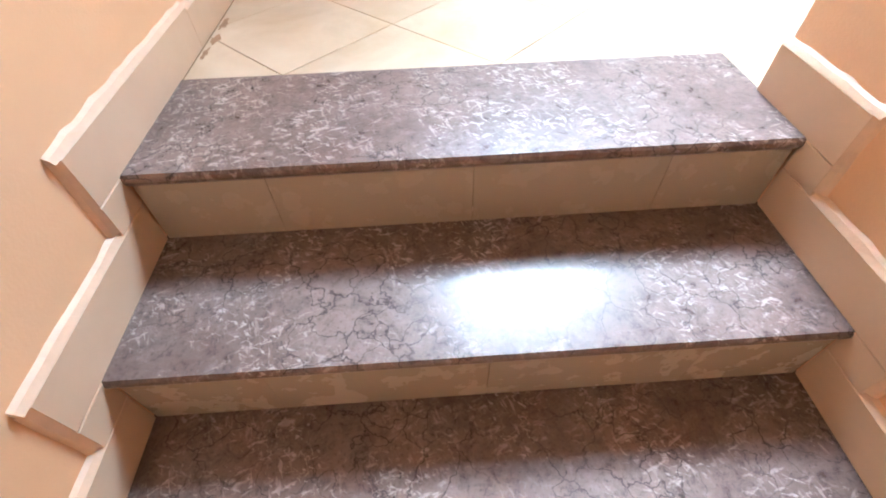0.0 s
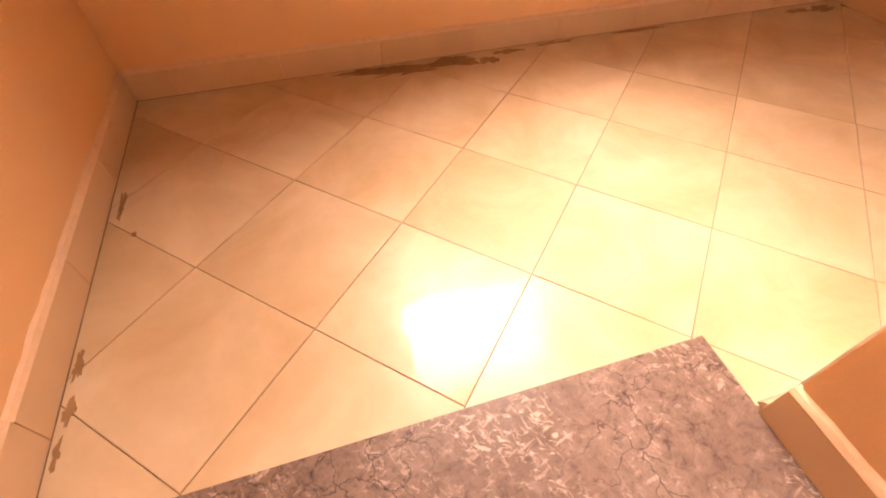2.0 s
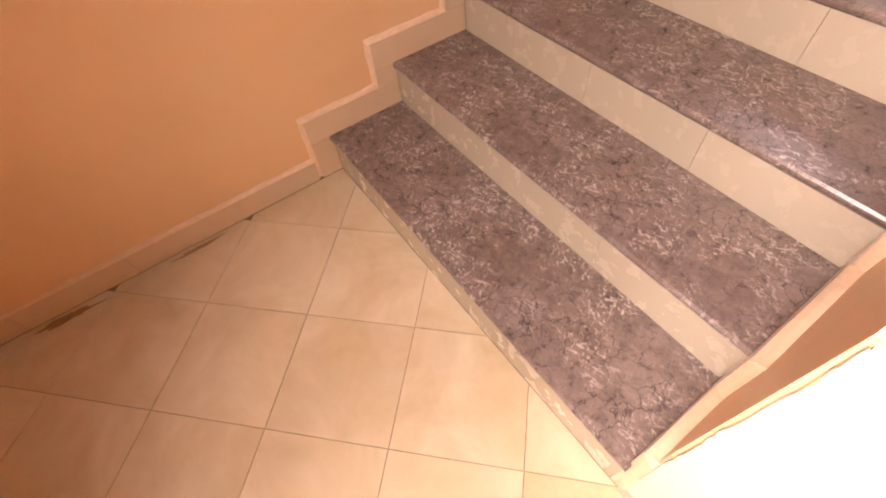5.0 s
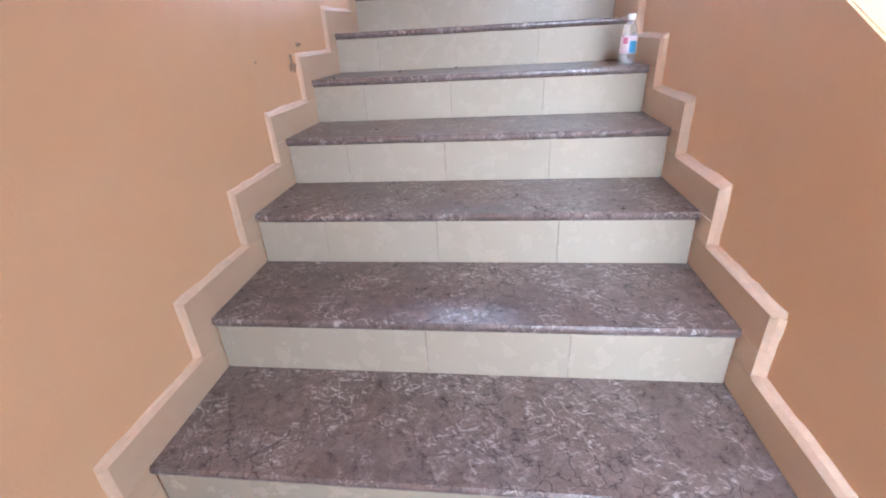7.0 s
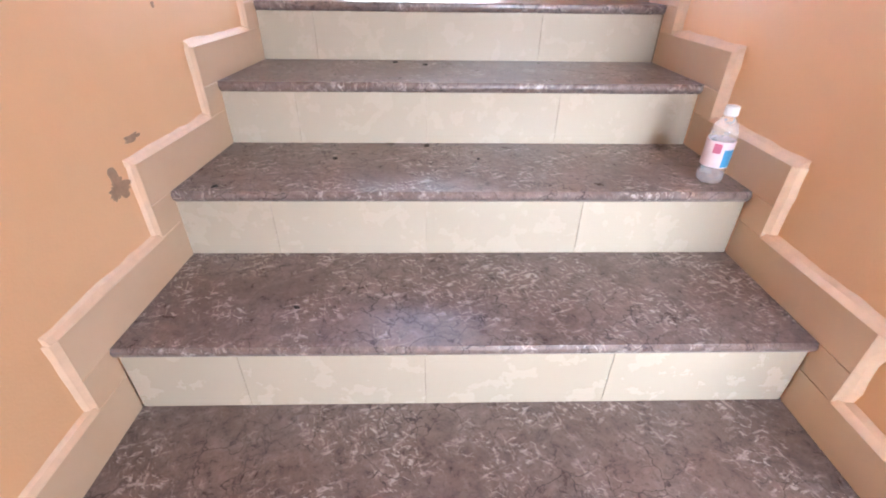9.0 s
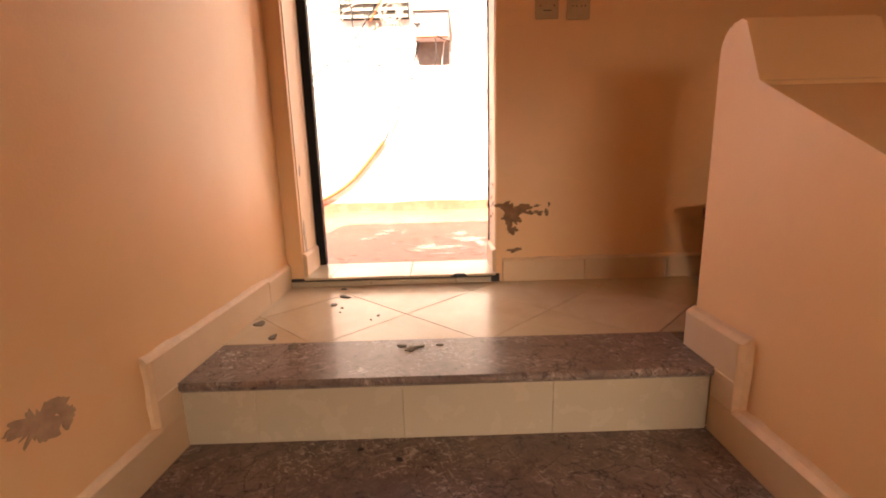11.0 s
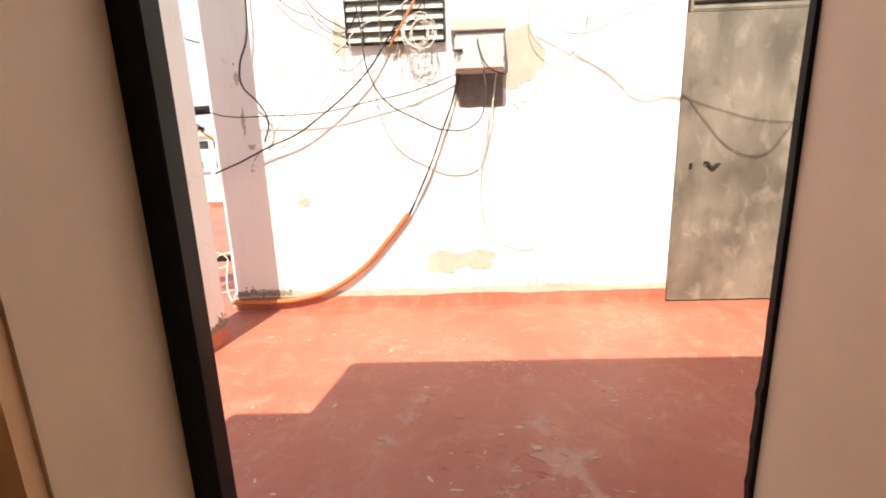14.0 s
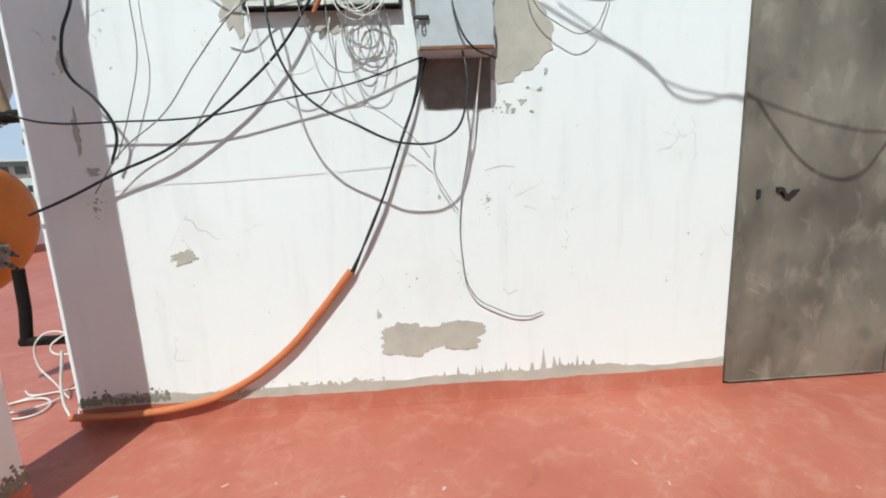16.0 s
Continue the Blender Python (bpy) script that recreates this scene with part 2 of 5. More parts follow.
def steel_sheet():
    """Bare grey-brown steel sheet with cloudy smears and a few bright scratches."""
    m, n, l, b = material("weathered_steel")
    co = coords(n)
    mp = n.new("ShaderNodeMapping")
    mp.inputs["Scale"].default_value = (1.7, 1.7, 1.1)
    l.new(co, mp.inputs["Vector"])
    big = noise_node(n, l, mp.outputs[0], 1.6, 3, 0.5, 0.2)
    mid = noise_node(n, l, mp.outputs[0], 4.2, 4, 0.55, 0.3)
    fine = noise_node(n, l, co, 180.0, 3, 0.6)
    c = mix(n, l, ramp(n, l, big, [(0.36, 0.0), (0.64, 1.0)]), (0.122, 0.104, 0.083), (0.243, 0.211, 0.170))
    c = mix(n, l, ramp(n, l, mid, [(0.54, 0.0), (0.72, 0.6)]), c, (0.37, 0.325, 0.265))
    c = mix(n, l, ramp(n, l, mid, [(0.28, 0.5), (0.42, 0.0)]), c, (0.085, 0.074, 0.062))
    for turn, sx, sz in ((0.45, 4.0, 70.0), (1.15, 5.0, 75.0)):
        sm = n.new("ShaderNodeMapping")
        sm.vector_type = "TEXTURE"
        sm.inputs["Rotation"].default_value = (0, turn, 0)
        sm.inputs["Scale"].default_value = (1.0 / sx, 1.0, 1.0 / sz)
        l.new(co, sm.inputs["Vector"])
        sw = noise_node(n, l, sm.outputs[0], 1.0, 2, 0.5)
        mask = mix(n, l, 1.0, ramp(n, l, sw, [(0.71, 0.0), (0.74, 0.8)]), ramp(n, l, mid, [(0.50, 0.0), (0.58, 1.0)]), "MULTIPLY")
        c = mix(n, l, mask, c, (0.42, 0.39, 0.34))
    l.new(c, b.inputs["Base Color"])
    b.inputs["Metallic"].default_value = 0.2
    l.new(ramp(n, l, big, [(0.3, 0.45), (0.7, 0.62)]), b.inputs["Roughness"])
    bump(n, l, b, mix(n, l, 0.5, fine, big), 0.2, 0.004)
    return m


PAINT = paint_wall()
WHITE = white_wall()
MARBLE = marble()
TILE = cream_tile("cream_floor_tile", (0.56, 0.42, 0.255), (0.74, 0.62, 0.455), 0.30, 0.3)
RISER = cream_tile("cream_riser_tile", (0.474, 0.403, 0.302), (0.490, 0.420, 0.319), 0.26)
SKIRT = cream_tile("beige_skirting_tile", (0.71, 0.52, 0.34), (0.77, 0.585, 0.40), 0.3)
GROUT = simple("brown_grout", (0.22, 0.145, 0.085), 0.9, vary=0.4, scale=30)
MORTAR = simple("pale_joint_mortar", (0.55, 0.46, 0.35), 0.9, vary=0.25, scale=30)
PLASTER_EDGE = simple("painted_plaster_bead", (0.79, 0.575, 0.39), 0.5, vary=0.08, scale=40)
CREAM_PAINT = simple("cream_jamb_paint", (0.83, 0.66, 0.455), 0.5, vary=0.07, scale=5)
CEIL = simple("white_ceiling_paint", (0.80, 0.77, 0.72), 0.8, vary=0.05, scale=3)
RED = red_roof()
STEEL = steel_sheet()
BLACK_STEEL = simple("black_steel_paint", (0.010, 0.009, 0.008), 0.55, vary=0.3, scale=20, spec=0.2)
GREY_RENDER = simple("bare_cement_render", (0.46, 0.42, 0.36), 0.9, vary=0.16, scale=9, relief=0.5)
# bare render, darkened to carry the electric box's shadow in its colour
SHADED_RENDER = simple("shaded_bare_render", (0.20, 0.175, 0.155), 0.9, vary=0.3, scale=14, relief=0.5)
BROWN_CHIP = simple("bare_wall_plaster", (0.25, 0.145, 0.080), 0.9, vary=0.35, scale=35, relief=0.5)
WEST_CHIP = simple("thin_wall_plaster_chip", (0.44, 0.29, 0.19), 0.9, vary=0.3, scale=35, relief=0.5)
GREY_PAINT = simple("grey_box_paint", (0.47, 0.485, 0.50), 0.4, metal=0.0, vary=0.12, scale=12)
CONCRETE = simple("pale_concrete", (0.50, 0.47, 0.42), 0.9, vary=0.14, scale=10, relief=0.4)
RUST = simple("rust", (0.22, 0.10, 0.045), 0.85, vary=0.4, scale=40)
BLACK_RUBBER = simple("black_cable_sheath", (0.013, 0.013, 0.014), 0.45, vary=0.25, scale=30)
GREY_RUBBER = simple("grey_cable_sheath", (0.22, 0.21, 0.20), 0.5, vary=0.2, scale=30)
WHITE_RUBBER = simple("white_cable_sheath", (0.70, 0.68, 0.63), 0.5, vary=0.1, scale=30)
ORANGE_PVC = simple("orange_conduit_plastic", (0.52, 0.165, 0.06), 0.45, vary=0.15, scale=10)
ORANGE_DISH = simple("orange_dish_paint", (0.62, 0.20, 0.018), 0.45, vary=0.14, scale=6)
GREY_DISH = simple("beige_grey_dish_paint", (0.42, 0.38, 0.34), 0.5, vary=0.1, scale=6)
ZINC = simple("zinc_fitting", (0.30, 0.28, 0.25), 0.4, metal=0.7, vary=0.3, scale=30)
SWITCH = simple("ivory_switch_plastic", (0.50, 0.345, 0.205), 0.35, vary=0.06, scale=20)
DARK = simple("dark_slot", (0.02, 0.017, 0.015), 0.6, vary=0.2)
TERRACOTTA = simple("dark_terracotta", (0.20, 0.055, 0.028), 0.6, vary=0.2, scale=14)
SOIL = simple("dry_soil", (0.055, 0.038, 0.025), 0.95, vary=0.5, scale=60, relief=0.9)
CHIP = simple("fallen_plaster_flake", (0.20, 0.175, 0.14), 0.9, vary=0.3, scale=60)
STAIN = simple("dark_floor_stain", (0.33, 0.195, 0.095), 0.5, vary=0.4, scale=18)
FAR_WHITE = simple("far_white_facade", (0.72, 0.70, 0.66), 0.9, vary=0.06, scale=0.3, grain=2)
FAR_BROWN = simple("far_brown_facade", (0.27, 0.22, 0.19), 0.9, vary=0.12, scale=0.3, grain=2)
FAR_GLASS = simple("far_dark_window", (0.04, 0.045, 0.05), 0.3, vary=0.2, scale=1)


def haze():
    """Pale summer sky haze behind the town, fading upwards into blue."""
    m, n, l, b = material("sky_haze")
    sep = n.new("ShaderNodeSeparateXYZ")
    l.new(coords(n), sep.inputs[0])
    k = n.new("ShaderNodeMath")
    k.operation = "MULTIPLY"
    k.inputs[1].default_value = 1.0 / 220.0
    l.new(sep.outputs["Z"], k.inputs[0])
    c = ramp(n, l, k.outputs[0], [(0.0, (0.62, 0.66, 0.76)), (0.35, (0.46, 0.58, 0.84)), (1.0, (0.28, 0.44, 0.80))])
    e = n.new("ShaderNodeEmission")
    l.new(c, e.inputs["Color"])
    e.inputs["Strength"].default_value = 1.1
    out = [q for q in n if q.type == "OUTPUT_MATERIAL"][0]
    l.new(e.outputs[0], out.inputs["Surface"])
    return m


HAZE = haze()

# ---- building helpers ----


def part(name, bm, mat, parent=None, label="", smooth=False):
    me = bpy.data.meshes.new(name)
    bmesh.ops.recalc_face_normals(bm, faces=bm.faces)
    if smooth:
        for f in bm.faces:
            f.smooth = True
    bm.to_mesh(me)
    bm.free()
    for mt in mat if isinstance(mat, (list, tuple)) else (mat,):
        me.materials.append(mt)
    ob = new(name, me)
    if parent is not None:
        ob.parent = parent
    if label:
        ob["label"] = label
    return ob


def add_box(bm, x0, x1, y0, y1, z0, z1, bevel=0.0, seg=1):
    r = bmesh.ops.create_cube(bm, size=1.0)
    for v in r["verts"]:
        v.co = Vector(((x0 + x1) / 2 + v.co.x * (x1 - x0), (y0 + y1) / 2 + v.co.y * (y1 - y0), (z0 + z1) / 2 + v.co.z * (z1 - z0)))
    if bevel:
        edges = {e for v in r["verts"] for e in v.link_edges}
        bmesh.ops.bevel(bm, geom=list(edges), offset=bevel, segments=seg, affect="EDGES", profile=0.5)
    return bm


def box(x0, x1, y0, y1, z0, z1, bevel=0.0, seg=1):
    return add_box(bmesh.new(), x0, x1, y0, y1, z0, z1, bevel, seg)


def prism(points, axis, a, b):
    """A flat outline carried along an axis: points are the two other coordinates in order."""
    bm = bmesh.new()

    def co(p, v):
        return {"x": (v, p[0], p[1]), "y": (p[0], v, p[1]), "z": (p[0], p[1], v)}[axis]
    lo = [bm.verts.new(co(p, a)) for p in points]
    hi = [bm.verts.new(co(p, b)) for p in points]
    bm.faces.new(lo)
    bm.faces.new(hi)
    for i in range(len(points)):
        j = (i + 1) % len(points)
        bm.faces.new((lo[i], lo[j], hi[j], hi[i]))
    return bm


def add_tube(bm, a, b, r0, r1=None, n=12, cap=True):
    a, b = Vector(a), Vector(b)
    r1 = r0 if r1 is None else r1
    q = (b - a).to_track_quat("Z", "Y")
    rings = []
    for p, r in ((a, r0), (b, r1)):
        rings.append([bm.verts.new(p + q @ Vector((r * math.cos(2 * math.pi * i / n), r * math.sin(2 * math.pi * i / n), 0))) for i in range(n)])
    for i in range(n):
        bm.faces.new((rings[0][i], rings[0][(i + 1) % n], rings[1][(i + 1) % n], rings[1][i]))
    if cap:
        bm.faces.new(rings[0])
        bm.faces.new(rings[1])
    return bm


def lathe(profile, n=32, closed=False):
    bm = bmesh.new()
    rings = []
    for r, z in profile:
        rings.append([bm.verts.new((r * math.cos(2 * math.pi * i / n), r * math.sin(2 * math.pi * i / n), z)) for i in range(n)])
    for a, b in zip(rings, rings[1:]):
        for i in range(n):
            bm.faces.new((a[i], a[(i + 1) % n], b[(i + 1) % n], b[i]))
    if closed:
        bm.faces.new(rings[0])
        bm.faces.new(rings[-1])
    return bm


def empty(name, label, category, group="", kind="", at=(0, 0, 0)):
    ob = new(name)
    ob.location = at
    ob.empty_display_size = 0.1
    return tagged(ob, label, category, group, kind)


def setting(ob, label, category):
    return tagged(ob, label, category, kind="structure")


def clip(poly, keep):
    """Cut a convex outline by half-planes a*x + b*y <= c."""
    for a, b, c in keep:
        out = []
        for i, p in enumerate(poly):
            q = poly[(i + 1) % len(poly)]
            dp, dq = a * p[0] + b * p[1] - c, a * q[0] + b * q[1] - c
            if dp <= 0:
                out.append(p)
            if (dp < 0 < dq) or (dq < 0 < dp):
                k = dp / (dp - dq)
                out.append((p[0] + k * (q[0] - p[0]), p[1] + k * (q[1] - p[1])))
        poly = out
        if len(poly) < 3:
            return []
    return poly


def tile_field(parent, x0, y0, half, rect, top, rnd):
    """Tiles laid on the diagonal, cut at the walls; a thin joint between them."""
    ax, bx, ay, by = rect
    gap = 0.0012
    for i in range(-14, 15):
        for j in range(-14, 15):
            if (i + j) % 2 == 0:
                continue
            cx, cy = x0 + i * half, y0 + j * half
            h = half - gap
            poly = clip([(cx - h, cy), (cx, cy - h), (cx + h, cy), (cx, cy + h)], [(-1, 0, -ax), (1, 0, bx), (0, -1, -ay), (0, 1, by)])
            if not poly:
                continue
            area = abs(sum(p[0] * q[1] - q[0] * p[1] for p, q in zip(poly, poly[1:] + poly[:1]))) / 2
            if area < 0.0006:
                continue
            lift = rnd.uniform(-0.0004, 0.0004)
            mx, my = sum(p[0] for p in poly) / len(poly), sum(p[1] for p in poly) / len(poly)
            bm = bmesh.new()
            low = [bm.verts.new((p[0], p[1], top - 0.008)) for p in poly]
            rim = [bm.verts.new((p[0], p[1], top - 0.0012 + lift)) for p in poly]
            up = []
            for p in poly:
                d = math.hypot(p[0] - mx, p[1] - my) or 1
                k = 1 - 0.0016 / d
                up.append(bm.verts.new((mx + (p[0] - mx) * k, my + (p[1] - my) * k, top + lift)))
            for s, t in ((low, rim), (rim, up)):
                for k in range(len(poly)):
                    m = (k + 1) % len(poly)
                    bm.faces.new((s[k], s[m], t[m], t[k]))
            bm.faces.new(up)
            part("tile", bm, TILE, parent)


def blotch(name, centre, u, v, su, sv, seed, mat, parent, thick=0.002, ragged=0.35, n=44, label=""):
    """A ragged flake or stain, lying on a surface spanned by u and v."""
    c, u, v = Vector(centre), Vector(u), Vector(v)
    w = u.cross(v).normalized()
    bm = bmesh.new()
    top, low = [], []
    for i in range(n):
        a = 2 * math.pi * i / n
        d = Vector((math.cos(a) * 1.3, math.sin(a) * 1.3, seed * 3.7))
        r = 1 + ragged * (noise.noise(d) * 1.1 + 0.7 * noise.noise(d * 2.7) + 0.5 * noise.noise(d * 6.3))
        p = c + u * (su * r * math.cos(a)) + v * (sv * r * math.sin(a))
        top.append(bm.verts.new(p + w * thick))
        low.append(bm.verts.new(p - w * 0.001))
    mid = bm.verts.new(c + w * thick)
    for i in range(n):
        j = (i + 1) % n
        bm.faces.new((mid, top[i], top[j]))
        bm.faces.new((top[i], low[i], low[j], top[j]))
    return part(name, bm, mat, parent, label)


def speckle(name, centre, u, v, su, sv, seed, mat, parent, count=60, size=0.012, thick=0.002, down=0.0):
    """Scattered flakes thickening towards the middle (or towards the foot), as one worn patch."""
    c, u, v = Vector(centre), Vector(u), Vector(v)
    w = u.cross(v).normalized()
    r = random.Random(seed)
    bm = bmesh.new()
    for k in range(count):
        a, d = r.uniform(0, 2 * math.pi), abs(r.gauss(0, 0.5))
        x, y = su * d * math.cos(a), sv * d * math.sin(a)
        if down:
            x, y = su * r.uniform(-1, 1), -sv + 2 * sv * abs(r.gauss(0, 0.32)) * (0.6 + 0.7 * noise.noise(Vector((x * 9, seed, 1))))
            d = (y + sv) / (2 * sv)
        s = size * r.uniform(0.25, 1.0) * max(0.25, 1.25 - d)
        n = r.randint(6, 9)
        turn, flat_ = r.uniform(0, 6.28), r.uniform(0.5, 1.0)
        ring = []
        for i in range(n):
            t = 2 * math.pi * i / n
            q = s * r.uniform(0.55, 1.2)
            px, py = q * math.cos(t), q * flat_ * math.sin(t)
            ring.append((x + px * math.cos(turn) - py * math.sin(turn), y + px * math.sin(turn) + py * math.cos(turn)))
        lift = thick + 0.000012 * k
        top = [bm.verts.new(c + u * p[0] + v * p[1] + w * lift) for p in ring]
        low = [bm.verts.new(c + u * p[0] + v * p[1] - w * 0.0008) for p in ring]
        bm.faces.new(top)
        for i in range(n):
            j = (i + 1) % n
            bm.faces.new((top[i], low[i], low[j], top[j]))
    return part(name, bm, mat, parent)


# ---- the plan, in metres: upper landing at z 0, its front edge at y 0, west wall face at x 0 ----
L1 = -1.592                      # half landing
W_B = 1.414                      # upper flight's width
SP_E, X_E = 1.764, 3.013         # the lower flight's two sides
SET = 0.014                      # wall faces stand back by the skirting's thickness
F_W, F_B, F_A, F_E = -SET, W_B + 0.026, SP_E - SET, X_E + SET
X_L = 0.056                      # west wall face beside the upper landing
Y_END, Y_DOOR, Y_OUT = -4.167, 0.859, 1.079
CEIL_Z = 2.20
# noses (y) and levels (z) of the upper flight from the first step to the landing's edge
UP = [(-2.692, -1.422), (-2.375, -1.252), (-2.050, -1.080), (-1.707, -0.900), (-1.364, -0.720), (-1.027, -0.540), (-0.692, -0.360), (-0.350, -0.180), (0.0, 0.0)]
# and of the lower flight, from the half landing's edge down
DOWN = [(-2.492 + 0.308 * i, L1 - 0.170 * i) for i in range(10)]
rnd = random.Random(4)



def west(y):
    """West wall face: straight along the flight, drifting inwards towards the landing."""
    k = min(1.0, max(0.0, (y + 1.10) / 1.70))
    return F_W + (X_L - F_W) * k * k * (3 - 2 * k)


# ---- walls ----
wall_west = setting(part("wall_west", prism([(-0.41, Y_END - 0.2), (F_W, Y_END - 0.2), (F_W, -1.10)] + [(west(-1.10 + 0.1 * k), -1.10 + 0.1 * k) for k in range(1, 18)] + [(X_L, Y_DOOR), (-0.41, Y_DOOR)], "z", -3.6, CEIL_Z), PAINT), "salmon satin painted stairwell wall with scuffs", "wall")
wall_east = setting(part("wall_east", box(F_E, X_E + 0.2, Y_END - 0.2, Y_DOOR, -3.6, CEIL_Z), PAINT), "salmon satin painted stairwell wall beside steps", "wall")
# end wall with the window opening
WX0, WX1, WZ0, WZ1 = 1.05, 2.24, -0.02, 1.02
bm = bmesh.new()
add_box(bm, F_W, F_E, Y_END - 0.2, Y_END - SET, -3.6, WZ0)
add_box(bm, F_W, F_E, Y_END - 0.2, Y_END - SET, WZ1, CEIL_Z)
add_box(bm, F_W, WX0, Y_END - 0.2, Y_END - SET, WZ0, WZ1)
add_box(bm, WX1, F_E, Y_END - 0.2, Y_END - SET, WZ0, WZ1)
wall_south = setting(part("wall_south", bm, PAINT), "salmon satin painted wall behind the half landing", "wall")
window_1 = setting(empty("window_1", "frosted window high above the half landing", "window"), "frosted window high above the half landing", "window")
bm = bmesh.new()
for x0, x1, z0, z1 in ((WX0, WX1, WZ0, WZ0 + 0.04), (WX0, WX1, WZ1 - 0.04, WZ1), (WX0, WX0 + 0.04, WZ0 + 0.04, WZ1 - 0.04), (WX1 - 0.04, WX1, WZ0 + 0.04, WZ1 - 0.04)):
    add_box(bm, x0, x1, Y_END - 0.16, Y_END - 0.11, z0, z1, 0.004)
part("window_frame", bm, BLACK_STEEL, window_1)
FROST = simple("frosted_glass", (0.75, 0.77, 0.78), 0.5, vary=0.03)
part("pane", box(WX0 + 0.04, WX1 - 0.04, Y_END - 0.14, Y_END - 0.13, WZ0 + 0.04, WZ1 - 0.04), FROST, window_1)
# wall with the door to the terrace: painted skin inside, thicker masonry behind
DX0, DX1, D_TOP = 0.128, 0.966, 2.06
STEP = 0.041


def door_wall(name, y0, y1, mat, x_lo, x_hi, top, dx0, dx1):
    b = bmesh.new()
    add_box(b, x_lo, dx0, y0, y1, -3.6, top)
    add_box(b, dx1, x_hi, y0, y1, -3.6, top)
    add_box(b, dx0, dx1, y0, y1, D_TOP, top)
    add_box(b, dx0, dx1, y0, y1, -3.6, STEP - 0.012)
    return part(name, b, mat)


wall_north = setting(door_wall("wall_north", Y_DOOR, Y_DOOR + 0.02, PAINT, -0.41, X_E + 0.2, CEIL_Z, DX0 - 0.004, DX1 + 0.004), "salmon painted wall with the terrace doorway, chipped beside it", "wall")
wall_outer = setting(door_wall("wall_outer", Y_DOOR + 0.02, Y_OUT, CREAM_PAINT, -0.41, X_E + 0.2, CEIL_Z, DX0, DX1), "cream painted door reveal in a thick wall", "wall")
roof = setting(part("roof", box(-0.41, X_E + 1.2, Y_END - 0.2, Y_OUT + 0.02, CEIL_Z + 0.012, 2.37), CONCRETE), "flat concrete roof slab over the stairwell", "roof")
ceiling = setting(part("ceiling", box(-0.40, X_E + 0.19, Y_END - 0.19, Y_OUT, CEIL_Z, CEIL_Z + 0.01), CEIL), "plain white painted stairwell ceiling", "ceiling")
roof_back = setting(part("roof_back", box(-0.87, -0.41, Y_END - 0.2, 0.59, CEIL_Z + 0.012, 2.37), CONCRETE), "set-back part of the flat concrete roof", "roof")

# parapet between the flights: sloping top, rounded at the landing end
PY0, PY1 = -2.672, 0.150


def par_top(y):
    return 0.43 + 0.52 * (y + 0.5)


outline = [(PY0, -3.6), (PY1, -3.6), (PY1, 0.775), (PY1 - 0.012, 0.812), (PY1 - 0.040, 0.838), (PY1 - 0.090, 0.842), (PY1 - 0.16, par_top(PY1 - 0.16)), (PY0 + 0.03, par_top(PY0 + 0.03)), (PY0, par_top(PY0) - 0.03)]
bm = prism(outline, "x", F_B, F_A)
sel = [e for e in bm.edges if e.calc_length() > 0.2 or abs(e.verts[0].co.x - e.verts[1].co.x) > 0.1]
bmesh.ops.bevel(bm, geom=sel, offset=0.008, segments=2, affect="EDGES")
parapet = setting(part("wall_parapet", bm, PAINT), "salmon painted parapet wall between the stair flights", "wall")

# thin pale cream skin over the parapet's end, wavering along its side edges
end_skin = bmesh.new()
rows = []
for i in range(61):
    z = L1 + 0.022 + (par_top(PY0) - 0.035 - L1 - 0.022) * i / 60
    wl = 0.004 * noise.noise(Vector((z * 9, 1, 3))) + 0.003 * noise.noise(Vector((z * 41, 2, 5)))
    wr = 0.004 * noise.noise(Vector((z * 9, 7, 4))) + 0.003 * noise.noise(Vector((z * 41, 9, 6)))
    rows.append([end_skin.verts.new(p) for p in ((F_B + 0.006 + wl, PY0 + 0.002, z), (F_B + 0.007 + wl, PY0 - 0.0025, z), (F_A - 0.007 + wr, PY0 - 0.0025, z), (F_A - 0.006 + wr, PY0 + 0.002, z))])
for p, q in zip(rows, rows[1:]):
    for k in range(3):
        end_skin.faces.new((p[k], p[k + 1], q[k + 1], q[k]))
part("end_coat", end_skin, simple("pale_end_face", (0.68, 0.60, 0.50), 0.7, vary=0.05, scale=6), parapet, "thin pale cream skin with wavering edges")

# ---- floors ----
floor_half = setting(part("floor_half_landing", box(F_W, F_E, Y_END - SET, -2.56, L1 - 0.18, L1 - 0.0022), GROUT), "half landing of cream diagonal tiles with dark joints", "floor")
floor_top = setting(part("floor_landing", box(F_W, F_E, 0.03, Y_DOOR, -0.18, -0.0022), GROUT), "upper landing of cream diagonal tiles", "floor")
setting(part("floor_lower", box(SP_E, X_E, -0.6, Y_DOOR, -3.5, DOWN[9][1] - 0.17), GROUT), "plain floor at the foot of the lower flight", "floor")

# ---- stair flights ----


